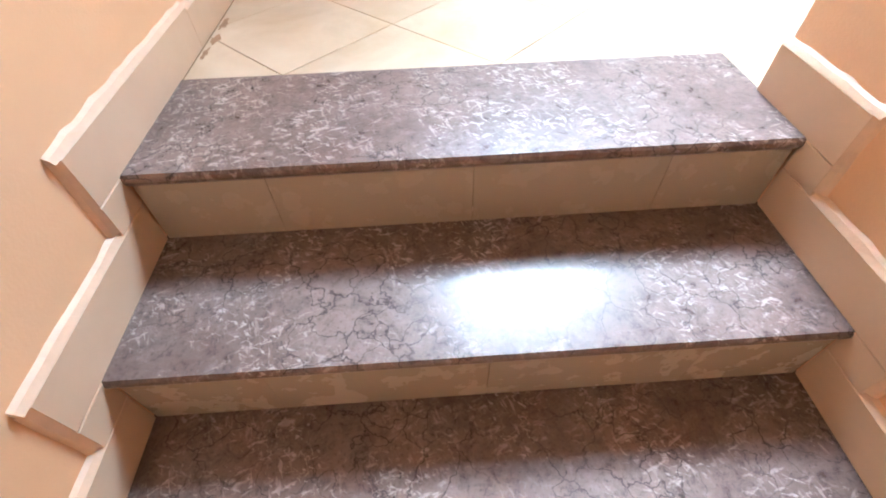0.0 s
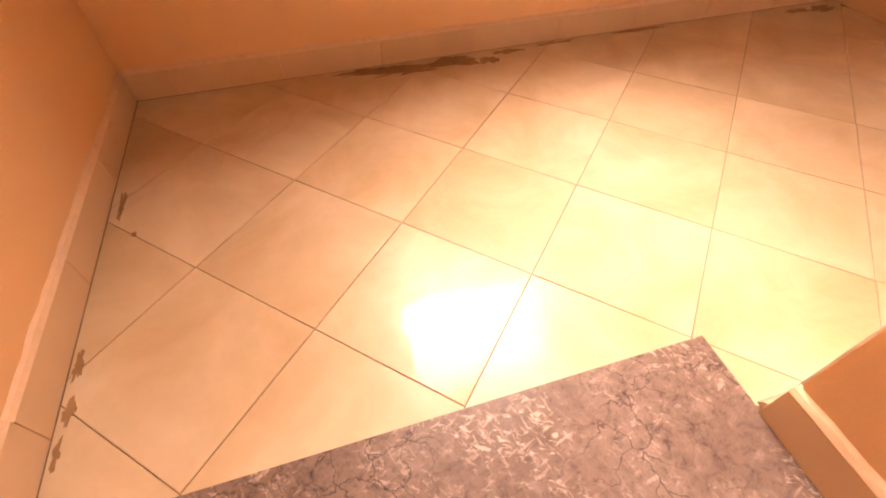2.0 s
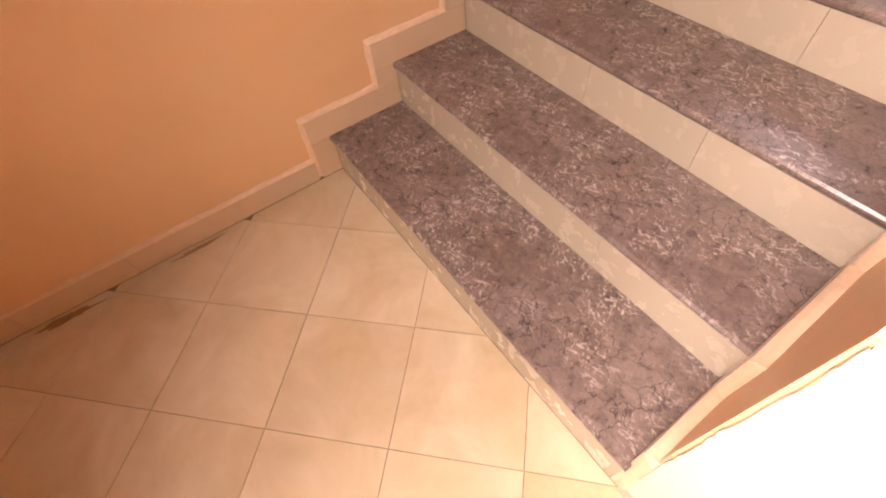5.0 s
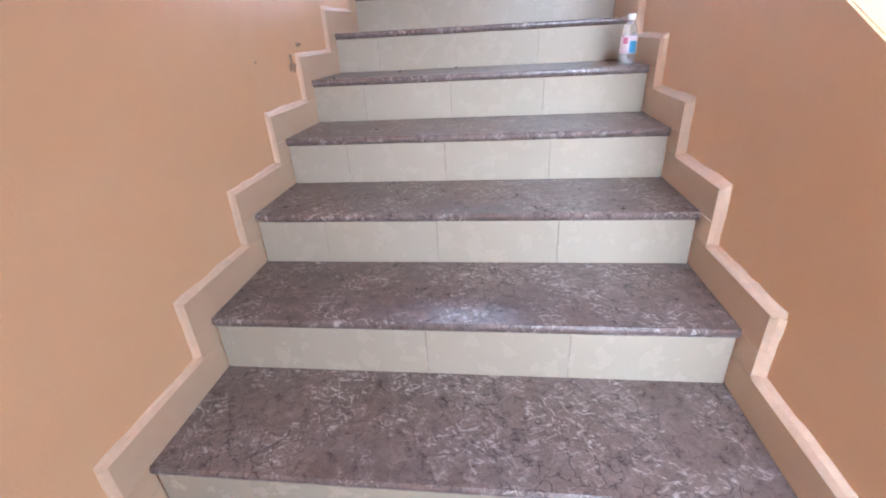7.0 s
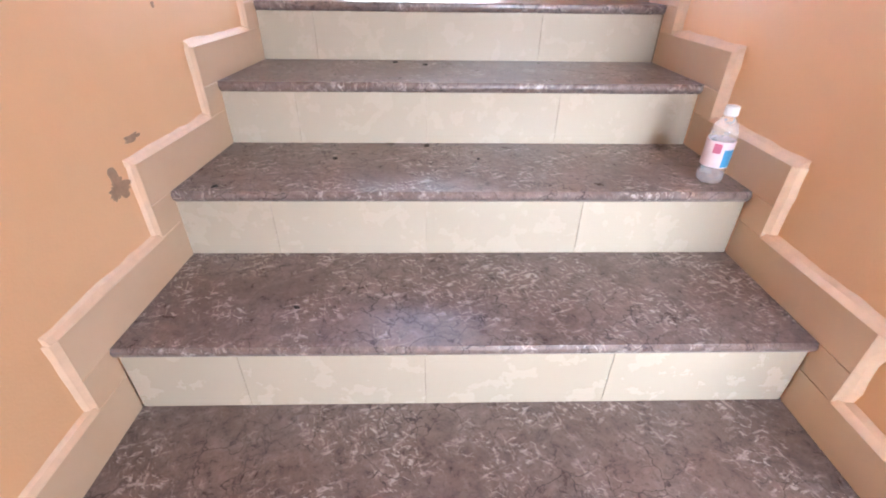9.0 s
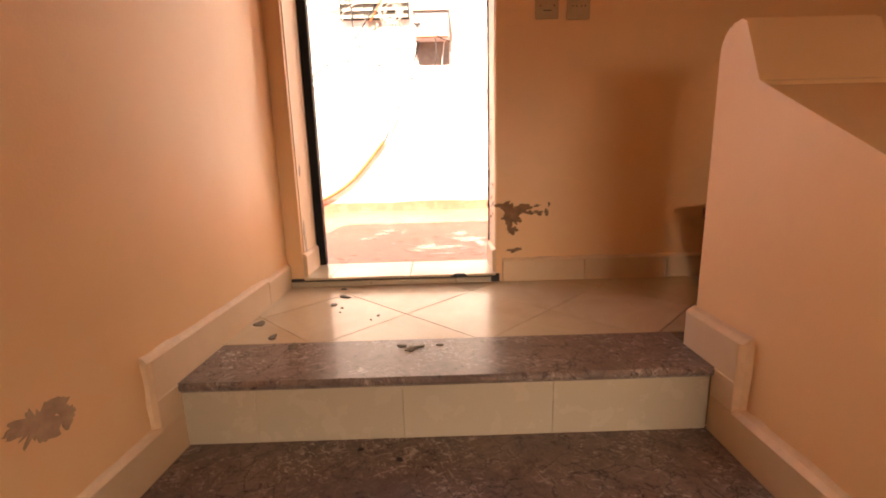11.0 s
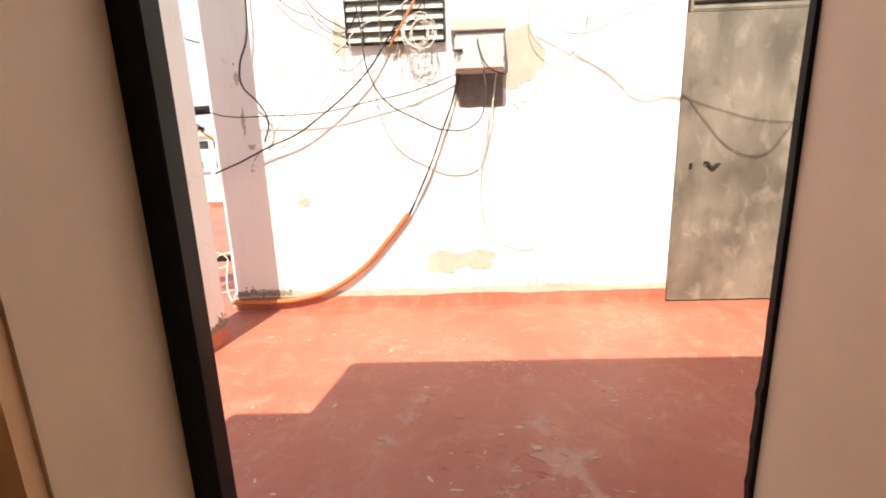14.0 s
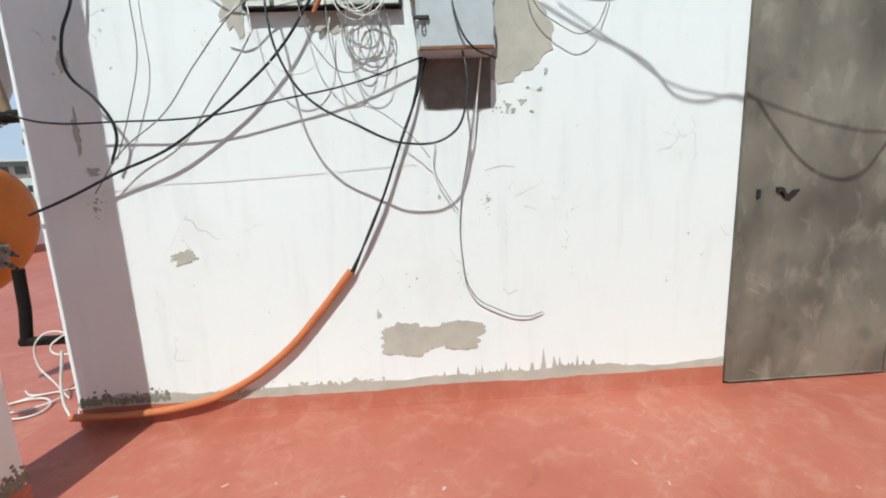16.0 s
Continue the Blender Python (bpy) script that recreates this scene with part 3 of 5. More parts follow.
def flight(name, x0, x1, steps, label, back=0.35):
    """Steps as (nose y, level), each a bullnosed slab on tiled risers."""
    st = setting(empty(name, label, "staircase"), label, "staircase")
    ordered = sorted(steps, key=lambda s: s[1])
    up = 1 if ordered[-1][0] > ordered[0][0] else -1
    for k, (y, z) in enumerate(ordered):
        below = ordered[k - 1][1] if k else z - 0.170
        yb = ordered[k + 1][0] + up * 0.03 if k + 1 < len(ordered) else y + up * back
        # slab with a rounded front edge
        t = 0.028
        if abs(z - L1) < 1e-6:
            z = z + 0.003
        front = [(y + up * 0.010, z - t), (y + up * 0.003, z - t * 0.72), (y, z - t * 0.45), (y + up * 0.001, z - 0.006), (y + up * 0.006, z + 0.0)]
        b = prism(front + [(yb, z), (yb, z - t)], "x", x0 - 0.006, x1 + 0.006)
        part("tread", b, MARBLE, st, "polished brown marble tread with pale flecks")
        yr = y + up * 0.020
        cuts = [x0 + 0.002, x0 + 0.235, x0 + 0.615, x0 + 1.005, x1 - 0.002]
        cuts = [c for c in cuts if c <= x1 - 0.002]
        core = part("riser", box(x0, x1, min(yr, yr + up * 0.10), max(yr, yr + up * 0.10), below - 0.03, z - t), MORTAR, st)
        for a, c in zip(cuts, cuts[1:]):
            ra, rb = sorted((yr - up * 0.008, yr + up * 0.004))
            part("riser_tile", box(a + 0.0004, c - 0.0004, ra, rb, below + 0.001, z - t - 0.001, 0.0006), RISER, core)
    return st


flight("stairs_upper", 0.0, W_B, UP, "upper stair flight of brown marble treads and cream tiled risers", 0.240)
flight("stairs_lower", SP_E, X_E, DOWN, "lower stair flight of brown marble treads and cream tiled risers", 0.345)
# solid body below the flights
for nm, x0, x1, steps, up in (("soffit_upper", 0.0, W_B, UP, 1), ("soffit_lower", SP_E, X_E, DOWN, -1)):
    pts = []
    o = sorted(steps, key=lambda s: s[1])
    for k, (y, z) in enumerate(o):
        lowz = o[k - 1][1] if k else z - 0.17
        pts += [(y + up * 0.03, lowz - 0.032), (y + up * 0.03, z - 0.032)]
    pts += [(o[-1][0] + up * 0.06, o[-1][1] - 0.3), (o[0][0] + up * 0.06, o[0][1] - 0.42)]
    setting(part(nm, prism(pts, "x", x0 + 0.003, x1 - 0.003), CONCRETE), "concrete body of the stair flight", "staircase")

tile_field(floor_half, 1.529, -3.595, 0.2515, (0.001, X_E - 0.001, Y_END + 0.001, -2.681), L1, rnd)
tile_field(floor_top, 0.597, 0.469, 0.2555, (0.030, X_E - 0.001, 0.2405, Y_DOOR - 0.002), 0.0, rnd)

# ---- skirtings ----
SK, SKT, LEAD = 0.100, 0.014, 0.076


def saw_skirting(name, x, side, steps, label, y_stop, floor_stop=None, SKT=0.014, face=None):
    """Tiled skirting that steps up with the flight; side is the way from the wall into the room."""
    sk = setting(empty(name, label, "skirting"), label, "skirting")
    o = sorted(steps, key=lambda s: s[1])
    up = 1 if o[-1][0] > o[0][0] else -1
    xa, xb = sorted((x - side * 0.012, x + side * SKT))

    def lean(bm):
        if face is not None:
            for v in bm.verts:
                v.co.x += face(v.co.y) - x
        return bm
    for k, (y, z) in enumerate(o):
        nxt = o[k + 1][0] - up * LEAD if k + 1 < len(o) else y_stop
        fr = y - up * LEAD
        if floor_stop is not None and fr < floor_stop < y + 0.06:
            fr = floor_stop
        ya, yb = sorted((fr, (o[k + 1][0] + up * 0.012) if k + 1 < len(o) else y_stop))
        part("skirting_tile", lean(box(xa, xb, ya, yb, z - 0.0, z + SK, 0.0015)), SKIRT, sk)
        below = (o[k - 1][1] + SK) if k else z - 0.170
        ya, yb = sorted((fr, y + up * 0.012))
        part("skirting_tile", lean(box(xa, xb, ya, yb, below + 0.0005 if k else below, z - 0.001, 0.0015)), SKIRT, sk)
        # painted plaster bead along the top and the front edge
        r = 0.013
        ya, yb = sorted((fr - up * (r if fr != floor_stop else 0), nxt - up * 0.0))
        part("plaster_bead", lean(wavy_bead((x, ya, z + SK), (x, yb, z + SK), (side, 0, 0), (0, 0, 1), SKT, r, y + x)), PLASTER_EDGE, sk)
        part("plaster_bead", lean(wavy_bead((x, fr, below + r), (x, fr, z + SK), (side, 0, 0), (0, -up, 0), SKT, r, y + x + 3)), PLASTER_EDGE, sk)
    return sk


def wavy_bead(a, b, out, away, d, r, seed):
    """A hand-smeared triangular bead from a to b: d proud of the wall, r wide."""
    a, b, out, away = Vector(a), Vector(b), Vector(out), Vector(away)
    n = max(3, int((b - a).length / 0.03))
    m = bmesh.new()
    rows = []
    for i in range(n + 1):
        p = a.lerp(b, i / n)
        w = r * (1 + 0.45 * noise.noise(Vector((p.y * 19, p.z * 19 + p.x * 19, seed * 5))))
        rows.append([m.verts.new(p - out * 0.003), m.verts.new(p + out * d), m.verts.new(p + out * d * 0.55 + away * w * 0.75), m.verts.new(p - out * 0.003 + away * w * 1.25)])
    for s, t in zip(rows, rows[1:]):
        for k in range(4):
            m.faces.new((s[k], s[(k + 1) % 4], t[(k + 1) % 4], t[k]))
    m.faces.new(rows[0])
    m.faces.new(rows[-1])
    return m


def flat_skirting(name, a, b, out, z, label, length=0.36, bead=True):
    """A run of skirting tiles from a to b along a wall."""
    sk = setting(empty(name, label, "skirting"), label, "skirting")
    a, b, out = Vector((*a, 0)), Vector((*b, 0)), Vector((*out, 0))
    total = (b - a).length
    step = (b - a).normalized()
    s = 0.0
    while s < total - 0.005:
        e = min(s + length, total)
        p, q = a + step * (s + 0.0008), a + step * (e - 0.0008) + out * SKT
        p = p - out * 0.004
        part("skirting_tile", box(min(p.x, q.x), max(p.x, q.x), min(p.y, q.y), max(p.y, q.y), z, z + SK - 0.008, 0.0015), SKIRT, sk)
        s = e
    if bead:
        part("plaster_bead", wavy_bead((a.x, a.y, z + SK - 0.008), (b.x, b.y, z + SK - 0.008), out, (0, 0, 1), SKT, 0.011, a.x + b.y), PLASTER_EDGE, sk)
    return sk


saw_skirting("baseboard_1", F_W, 1, UP, "beige tile skirting stepping up the wall", 0.60, face=west)
saw_skirting("baseboard_2", F_B, -1, UP, "beige tile skirting stepping up the parapet", PY1, PY0 + 0.001, 0.026)
saw_skirting("baseboard_3", F_E, -1, DOWN, "beige tile skirting stepping up the wall", -3.0)
saw_skirting("baseboard_4", F_A, 1, DOWN, "beige tile skirting stepping up the parapet", PY0)
flat_skirting("baseboard_5", (F_W, -2.78), (F_W, Y_END), (1, 0), L1, "low beige tile skirting along the half landing")
flat_skirting("baseboard_6", (0.0, Y_END - SET), (X_E, Y_END - SET), (0, 1), L1, "low beige tile skirting along the half landing")
flat_skirting("baseboard_7", (F_E, -3.0), (F_E, Y_END), (-1, 0), L1, "low beige tile skirting along the half landing")
flat_skirting("baseboard_8", (X_L, 0.6015), (X_L, Y_DOOR), (1, 0), 0.0, "beige tile skirting along the upper landing")
flat_skirting("baseboard_9", (DX1 + 0.03, Y_DOOR), (X_E, Y_DOOR), (0, -1), 0.0, "beige tile skirting along the upper landing")
b10 = setting(empty("baseboard_10", "thin mortar strip at the foot of the parapet", "skirting"), "thin mortar strip at the foot of the parapet", "skirting")
part("mortar_strip", wavy_bead((F_B, PY0, L1), (F_A, PY0, L1), (0, -1, 0), (0, 0, 1), 0.016, 0.020, 2), RISER, b10)

# ---- door step, reveal and steel frame ----
step_1 = setting(empty("door_step", "low tiled door step with a chipped edge", "step"), "low tiled door step with a chipped edge", "step")
part("step_core", box(0.071, 0.982, Y_DOOR - 0.012, Y_DOOR + 0.001, 0.0, STEP - 0.006), DARK, step_1)
for a, c in ((0.072, 0.418), (0.420, 0.790), (0.792, 0.944)):
    part("step_tile", box(a, c, Y_DOOR - 0.022, Y_DOOR - 0.010, 0.002, STEP - 0.017, 0.0015), RISER, step_1)
for a, c in ((DX0 + 0.002, 0.242), (0.244, 0.590), (0.592, DX1 - 0.002)):
    part("threshold_tile", box(a, c, Y_DOOR - 0.020, Y_OUT + 0.02, STEP - 0.010, STEP, 0.0015), TILE, step_1)
part("chip", prism([(0.765, STEP - 0.008), (0.785, STEP + 0.0006), (0.830, STEP + 0.0006), (0.842, STEP - 0.010), (0.810, STEP - 0.013)], "y", Y_DOOR - 0.0215, Y_DOOR - 0.006), DARK, step_1, "dark broken edge")
for a, b_, o in (((DX0, Y_DOOR + 0.004), (DX0, Y_OUT - 0.01), (1, 0)), ((DX1, Y_DOOR + 0.004), (DX1, Y_OUT - 0.01), (-1, 0))):
    flat_skirting("baseboard_11" if o[0] > 0 else "baseboard_12", a, b_, o, STEP, "short tile skirting on the door reveal")
door_1 = setting(empty("door_1", "black steel frame of the open terrace door", "door frame"), "black steel frame of the open terrace door", "door frame")
part("frame_post", box(DX0 - 0.020, DX0 + 0.040, Y_OUT + 0.001, Y_OUT + 0.045, STEP, D_TOP, 0.003), BLACK_STEEL, door_1)
post = bmesh.new()
rows = []
for i in range(141):
    z = STEP + (D_TOP - STEP) * i / 140
    lap = 0.006 + 0.002 * noise.noise(Vector((z * 7, 3, 1))) + 0.010 * max(0.0, noise.noise(Vector((z * 27, 5, 2))) - 0.25)
    rows.append([post.verts.new(p) for p in ((DX1 - lap, Y_OUT + 0.001, z), (DX1 + 0.03, Y_OUT + 0.001, z), (DX1 + 0.03, Y_OUT + 0.020, z), (DX1 - lap, Y_OUT + 0.012, z))])
for p, q in zip(rows, rows[1:]):
    for k in range(4):
        post.faces.new((p[k], p[(k + 1) % 4], q[(k + 1) % 4], q[k]))
post.faces.new(rows[0])
post.faces.new(rows[-1])
part("frame_post", post, BLACK_STEEL, door_1, "black steel post with lumpy tarred edge")
part("frame_head", box(DX0 + 0.002, DX1 + 0.03, Y_OUT + 0.001, Y_OUT + 0.04, D_TOP, D_TOP + 0.04, 0.003), BLACK_STEEL, door_1)

# ---- terrace ----
TZ, Y_W, X_W0, X_R = -0.03, 3.862, -1.256, 3.26
ground = setting(part("ground", box(-160, 160, -60, 300, -14.2, -14.0), CONCRETE), "distant pale town ground", "ground")
terrace_floor = setting(part("floor_terrace", box(-6.7, X_R + 0.2, Y_OUT + 0.002, 13.2, TZ - 0.3, TZ), RED), "brick red painted roof terrace, scuffed and faded", "floor")
WLABEL = "whitewashed sunlit terrace wall with stains and patches"
wall_terrace = setting(part("wall_terrace", box(X_W0, 2.135, Y_W, 8.4, TZ, 3.4), WHITE), WLABEL, "wall")
setting(part("wall_terrace_end", box(3.085, X_R + 0.2, Y_W, 8.4, TZ, 3.4), WHITE), WLABEL, "wall")
setting(part("wall_terrace_lintel", box(2.135, 3.085, Y_W, 8.4, 2.62, 3.4), WHITE), "whitewashed wall over the steel door", "wall")
setting(part("wall_terrace_back", box(2.135, 3.085, Y_W + 0.16, 8.4, TZ, 2.62), WHITE), "plain wall closing the door opening", "wall")
setting(part("wall_terrace_side", box(X_R, X_R + 0.2, Y_OUT, Y_W, TZ, 3.0), WHITE), "whitewashed terrace side wall", "wall")


def upturn(name, a, b_, out, parent, seed, mat=None, h=0.10):
    """Red paint carried up the wall foot, with a wavering top edge."""
    a, b_, out = Vector(a), Vector(b_), Vector(out)
    n = max(6, int((b_ - a).length / 0.03))
    m = bmesh.new()
    rows = []
    for i in range(n + 1):
        p = a.lerp(b_, i / n)
        t = h * (1 + 0.10 * noise.noise(Vector((p.x * 3, p.y * 3, seed))) + 0.06 * noise.noise(Vector((p.x * 14, p.y * 14, seed + 4))))
        rows.append([m.verts.new(p + out * 0.010), m.verts.new(p + out * 0.007 + Vector((0, 0, 0.022))), m.verts.new(p + out * 0.004 + Vector((0, 0, t))), m.verts.new(p - out * 0.002 + Vector((0, 0, t)))])
    for s, t in zip(rows, rows[1:]):
        for k in range(3):
            m.faces.new((s[k], s[k + 1], t[k + 1], t[k]))
    return part(name, m, mat or RED, parent)


base_red = setting(empty("trim_red_upturn", "red painted upturn along the wall foot", "trim"), "red painted upturn along the wall foot", "trim")
upturn("red_upturn", (X_W0 - 0.0, Y_W, TZ), (2.135, Y_W, TZ), (0, -1, 0), base_red, 1)
upturn("red_upturn", (3.085, Y_W, TZ), (X_R, Y_W, TZ), (0, -1, 0), base_red, 2)
upturn("red_upturn", (X_R, Y_W, TZ), (X_R, Y_OUT, TZ), (-1, 0, 0), base_red, 3)
upturn("red_upturn", (X_W0, 8.4, TZ), (X_W0, Y_W, TZ), (-1, 0, 0), base_red, 4)
PX0, PX1, PYA, PYB = -1.335, -1.050, 2.930, 3.305
pillar = setting(part("pillar", box(PX0, PX1, PYA, PYB, TZ, 3.4, 0.012, 2), WHITE), "square whitewashed pillar with chipped edges", "pillar")
for k, (a, b_, o) in enumerate((((PX0, PYA, TZ), (PX1, PYA, TZ), (0, -1, 0)), ((PX1, PYA, TZ), (PX1, PYB, TZ), (1, 0, 0)), ((PX1, PYB, TZ), (PX0, PYB, TZ), (0, 1, 0)), ((PX0, PYB, TZ), (PX0, PYA, TZ), (-1, 0, 0)))):
    upturn("red_upturn", a, b_, o, pillar, 11 + k)
par_w = setting(part("wall_roof_edge", box(-6.7, -6.5, Y_OUT, 13.2, TZ, 0.80, 0.01), WHITE), "low whitewashed terrace parapet", "wall")
setting(part("wall_roof_far", box(-6.5, X_W0 + 3.0, 11.4, 11.6, TZ, 0.74, 0.01), WHITE), "low whitewashed terrace parapet at the far edge", "wall")
upturn("red_upturn", (-6.5, Y_OUT, TZ), (-6.5, 11.4, TZ), (1, 0, 0), base_red, 21, h=0.13)
upturn("red_upturn", (-6.5, 11.4, TZ), (X_W0 + 3, 11.4, TZ), (0, -1, 0), base_red, 22, h=0.13)
DZ = 0.03                        # the terrace wall's heights above the landing datum

# ---- things on the stairs and landings ----


def bottle(at):
    ob = empty("water_bottle", "small clear plastic water bottle with pink label on step", "bottle", at=at)
    m, n, l, b = material("clear_bottle_plastic")
    b.inputs["Base Color"].default_value = (0.85, 0.86, 0.86, 1)
    b.inputs["Roughness"].default_value = 0.12
    co = coords(n)
    l.new(ramp(n, l, noise_node(n, l, co, 30.0, 3), [(0.3, 0.14), (0.7, 0.34)]), b.inputs["Alpha"])
    prof = [(0.004, 0.006), (0.018, 0.003), (0.026, 0.001), (0.031, 0.008), (0.0325, 0.020), (0.0310, 0.028), (0.0325, 0.036), (0.0310, 0.044), (0.0325, 0.052),
            (0.0320, 0.060), (0.0320, 0.112), (0.0325, 0.118), (0.0310, 0.132), (0.0250, 0.150), (0.0165, 0.164), (0.0128, 0.170), (0.0125, 0.178)]
    part("body", lathe(prof, 40), m, ob, "clear ribbed plastic body", smooth=True)
    m2 = simple("pale_pink_label", (0.82, 0.68, 0.69), 0.4, vary=0.08, scale=30)
    part("label", lathe([(0.0327, 0.045), (0.0331, 0.046), (0.0331, 0.110), (0.0327, 0.111)], 40), m2, ob, "pale pink printed wrap label", smooth=True)

    def strip(a0, a1, z0, z1, r):
        bm = bmesh.new()
        k = 10
        lo = [bm.verts.new((r * math.cos(a0 + (a1 - a0) * i / k), r * math.sin(a0 + (a1 - a0) * i / k), z0)) for i in range(k + 1)]
        hi = [bm.verts.new((r * math.cos(a0 + (a1 - a0) * i / k), r * math.sin(a0 + (a1 - a0) * i / k), z1)) for i in range(k + 1)]
        for i in range(k):
            bm.faces.new((lo[i], lo[i + 1], hi[i + 1], hi[i]))
        return bm
    part("label_panel", strip(-1.70, -0.75, 0.047, 0.092, 0.0335), simple("blue_label_ink", (0.10, 0.36, 0.62), 0.4, vary=0.1), ob, "blue printed panel")
    part("label_panel", strip(-2.5, -1.95, 0.082, 0.106, 0.0335), simple("red_label_ink", (0.58, 0.16, 0.25), 0.4, vary=0.15), ob, "red printed panel")
    cap = lathe([(0.0150, 0.170), (0.0156, 0.172), (0.0156, 0.190), (0.0148, 0.1925), (0.001, 0.193)], 36)
    for v in cap.verts:
        if 0.171 < v.co.z < 0.1905:
            k = 1 + 0.03 * math.cos(18 * math.atan2(v.co.y, v.co.x))
            v.co.x *= k
            v.co.y *= k
    part("cap", cap, simple("white_cap_plastic", (0.82, 0.80, 0.76), 0.4, vary=0.05), ob, "white ribbed screw cap")
    return ob


bottle((1.343, -0.612, -0.360)).scale = (0.98, 0.98, 0.98)


def switch_plate(at, kind):
    label = "ivory double wall socket plate with dark slots" if kind else "ivory wall switch plate with screws and slot"
    ob = empty("wall_switch", label, "switch", "switches by the terrace door", at=at)
    bm = box(-0.046, 0.046, -0.011, 0.0, -0.040, 0.040, 0.004, 2)
    part("plate", bm, SWITCH, ob)
    part("rocker", box(-0.032, 0.032, -0.0145, -0.0105, -0.026, 0.026, 0.0025, 2), SWITCH, ob)
    for dx in ((-0.024, -0.010, 0.010, 0.024) if kind else (-0.027, 0.027)):
        bm = bmesh.new()
        add_tube(bm, (dx, -0.0152, 0.006), (dx, -0.0140, 0.006), 0.0028, n=10)
        part("hole", bm, DARK, ob)
    if not kind:
        part("slot", prism([(-0.018, -0.008), (-0.016, -0.013), (0.016, -0.013), (0.018, -0.008), (0.0155, -0.010), (-0.0155, -0.010)], "y", -0.0152, -0.0140), DARK, ob)
    return ob


switch_plate((1.169, Y_DOOR, 1.104), 0)
switch_plate((1.293, Y_DOOR, 1.100), 1)


def planter(at):
    ob = empty("planter", "large dark terracotta plant pot on the landing floor", "plant pot", at=at)
    prof = [(0.005, 0.0), (0.145, 0.0), (0.150, 0.006), (0.175, 0.10), (0.205, 0.22), (0.222, 0.285), (0.240, 0.290), (0.246, 0.300), (0.247, 0.335), (0.240, 0.345), (0.222, 0.345), (0.214, 0.335), (0.208, 0.300), (0.200, 0.27)]
    part("pot", lathe(prof, 48), TERRACOTTA, ob, "dark red glazed terracotta pot", smooth=True)
    bm = bmesh.new()
    rings = [[bm.verts.new((r * math.cos(a * math.pi / 14), r * math.sin(a * math.pi / 14), 0.285 + 0.02 * noise.noise(Vector((r * 20, a, 1))))) for a in range(28)] for r in (0.04, 0.11, 0.165, 0.206)]
    bm.faces.new(rings[0])
    for s, t in zip(rings, rings[1:]):
        for i in range(28):
            bm.faces.new((s[i], s[(i + 1) % 28], t[(i + 1) % 28], t[i]))
    part("soil", bm, SOIL, ob, "dry dark potting soil", smooth=True)
    return ob


planter((1.990, 0.590, 0.0)).scale = (1, 1, 0.93)


def flake(at, size, seed, mat=CHIP, group="flakes on the landing", label="curled grey flake of fallen wall plaster"):
    """A cracked-off plaster flake: ragged, thin, a little warped."""
    r = random.Random(seed)
    bm = bmesh.new()
    n = r.randint(6, 9)
    turn = r.uniform(0, 6.28)
    k = r.uniform(0.45, 0.8)
    ring = []
    for i in range(n):
        a = 2 * math.pi * i / n + r.uniform(-0.25, 0.25)
        d = size * r.uniform(0.6, 1.15)
        p = Vector((d * math.cos(a), d * k * math.sin(a), 0))
        p.rotate(Euler((0, 0, turn)))
        ring.append(p)
    lows = [bm.verts.new((p.x, p.y, 0.0003)) for p in ring]
    ups = [bm.verts.new((p.x * 0.93, p.y * 0.93, 0.0025 + size * r.uniform(0.02, 0.10))) for p in ring]
    bm.faces.new(lows)
    c = bm.verts.new((0, 0, 0.004 + size * 0.06))
    for i in range(n):
        j = (i + 1) % n
        bm.faces.new((lows[i], lows[j], ups[j], ups[i]))
        bm.faces.new((ups[i], ups[j], c))
    ob = part("plaster_flake", bm, mat)
    ob.location = at
    return tagged(ob, label, "debris", group)


for k, (x, y, s) in enumerate(((0.102, 0.409, 0.032), (0.334, 0.684, 0.028), (0.311, 0.585, 0.022), (0.351, 0.550, 0.010), (0.355, 0.501, 0.008), (0.498, 0.458, 0.009), (0.479, 0.418, 0.006), (0.309, 0.794, 0.015), (0.186, 0.285, 0.026))):
    flake((x, y, 0.0), s, 20 + k)
for k, (x, y, s) in enumerate(((0.276, 0.210, 0.030), (0.632, 0.167, 0.030), (0.713, 0.191, 0.012), (0.600, 0.190, 0.016), (0.660, 0.185, 0.014))):
    flake((x, y, 0.0), s, 60 + k)
for k, (x, y, z, s) in enumerate(((0.614, -0.360, -0.36, 0.013), (0.359, -0.468, -0.36, 0.010), (0.506, -0.030, -0.18, 0.012), (0.609, -0.075, -0.18, 0.011), (0.102, -0.660, -0.36, 0.012), (0.330, -0.90, -0.54, 0.010), (0.760, -0.470, -0.36, 0.007))):
    flake((x, y, z), s, 90 + k, DARK, "crumbs on the steps", "dark crumb of dirt lying on a stair tread")

# chipped paint on the walls
U, V = (0.055, 1, 0), (0, 0, 1)
blotch("bare_patch", (west(-0.335), -0.335, 0.115), U, V, 0.050, 0.036, 3, WEST_CHIP, wall_west, 0.0015, 0.7, 64)
blotch("bare_patch", (west(-0.285), -0.285, 0.095), U, V, 0.020, 0.016, 4, WEST_CHIP, wall_west, 0.0015, 0.7)
blotch("bare_patch", (west(-0.820), -0.820, -0.290), U, V, 0.026, 0.022, 5, WEST_CHIP, wall_west, 0.0015, 0.8)
blotch("bare_patch", (west(-0.735), -0.735, -0.215), U, V, 0.030, 0.006, 6, WEST_CHIP, wall_west, 0.0015, 0.7)
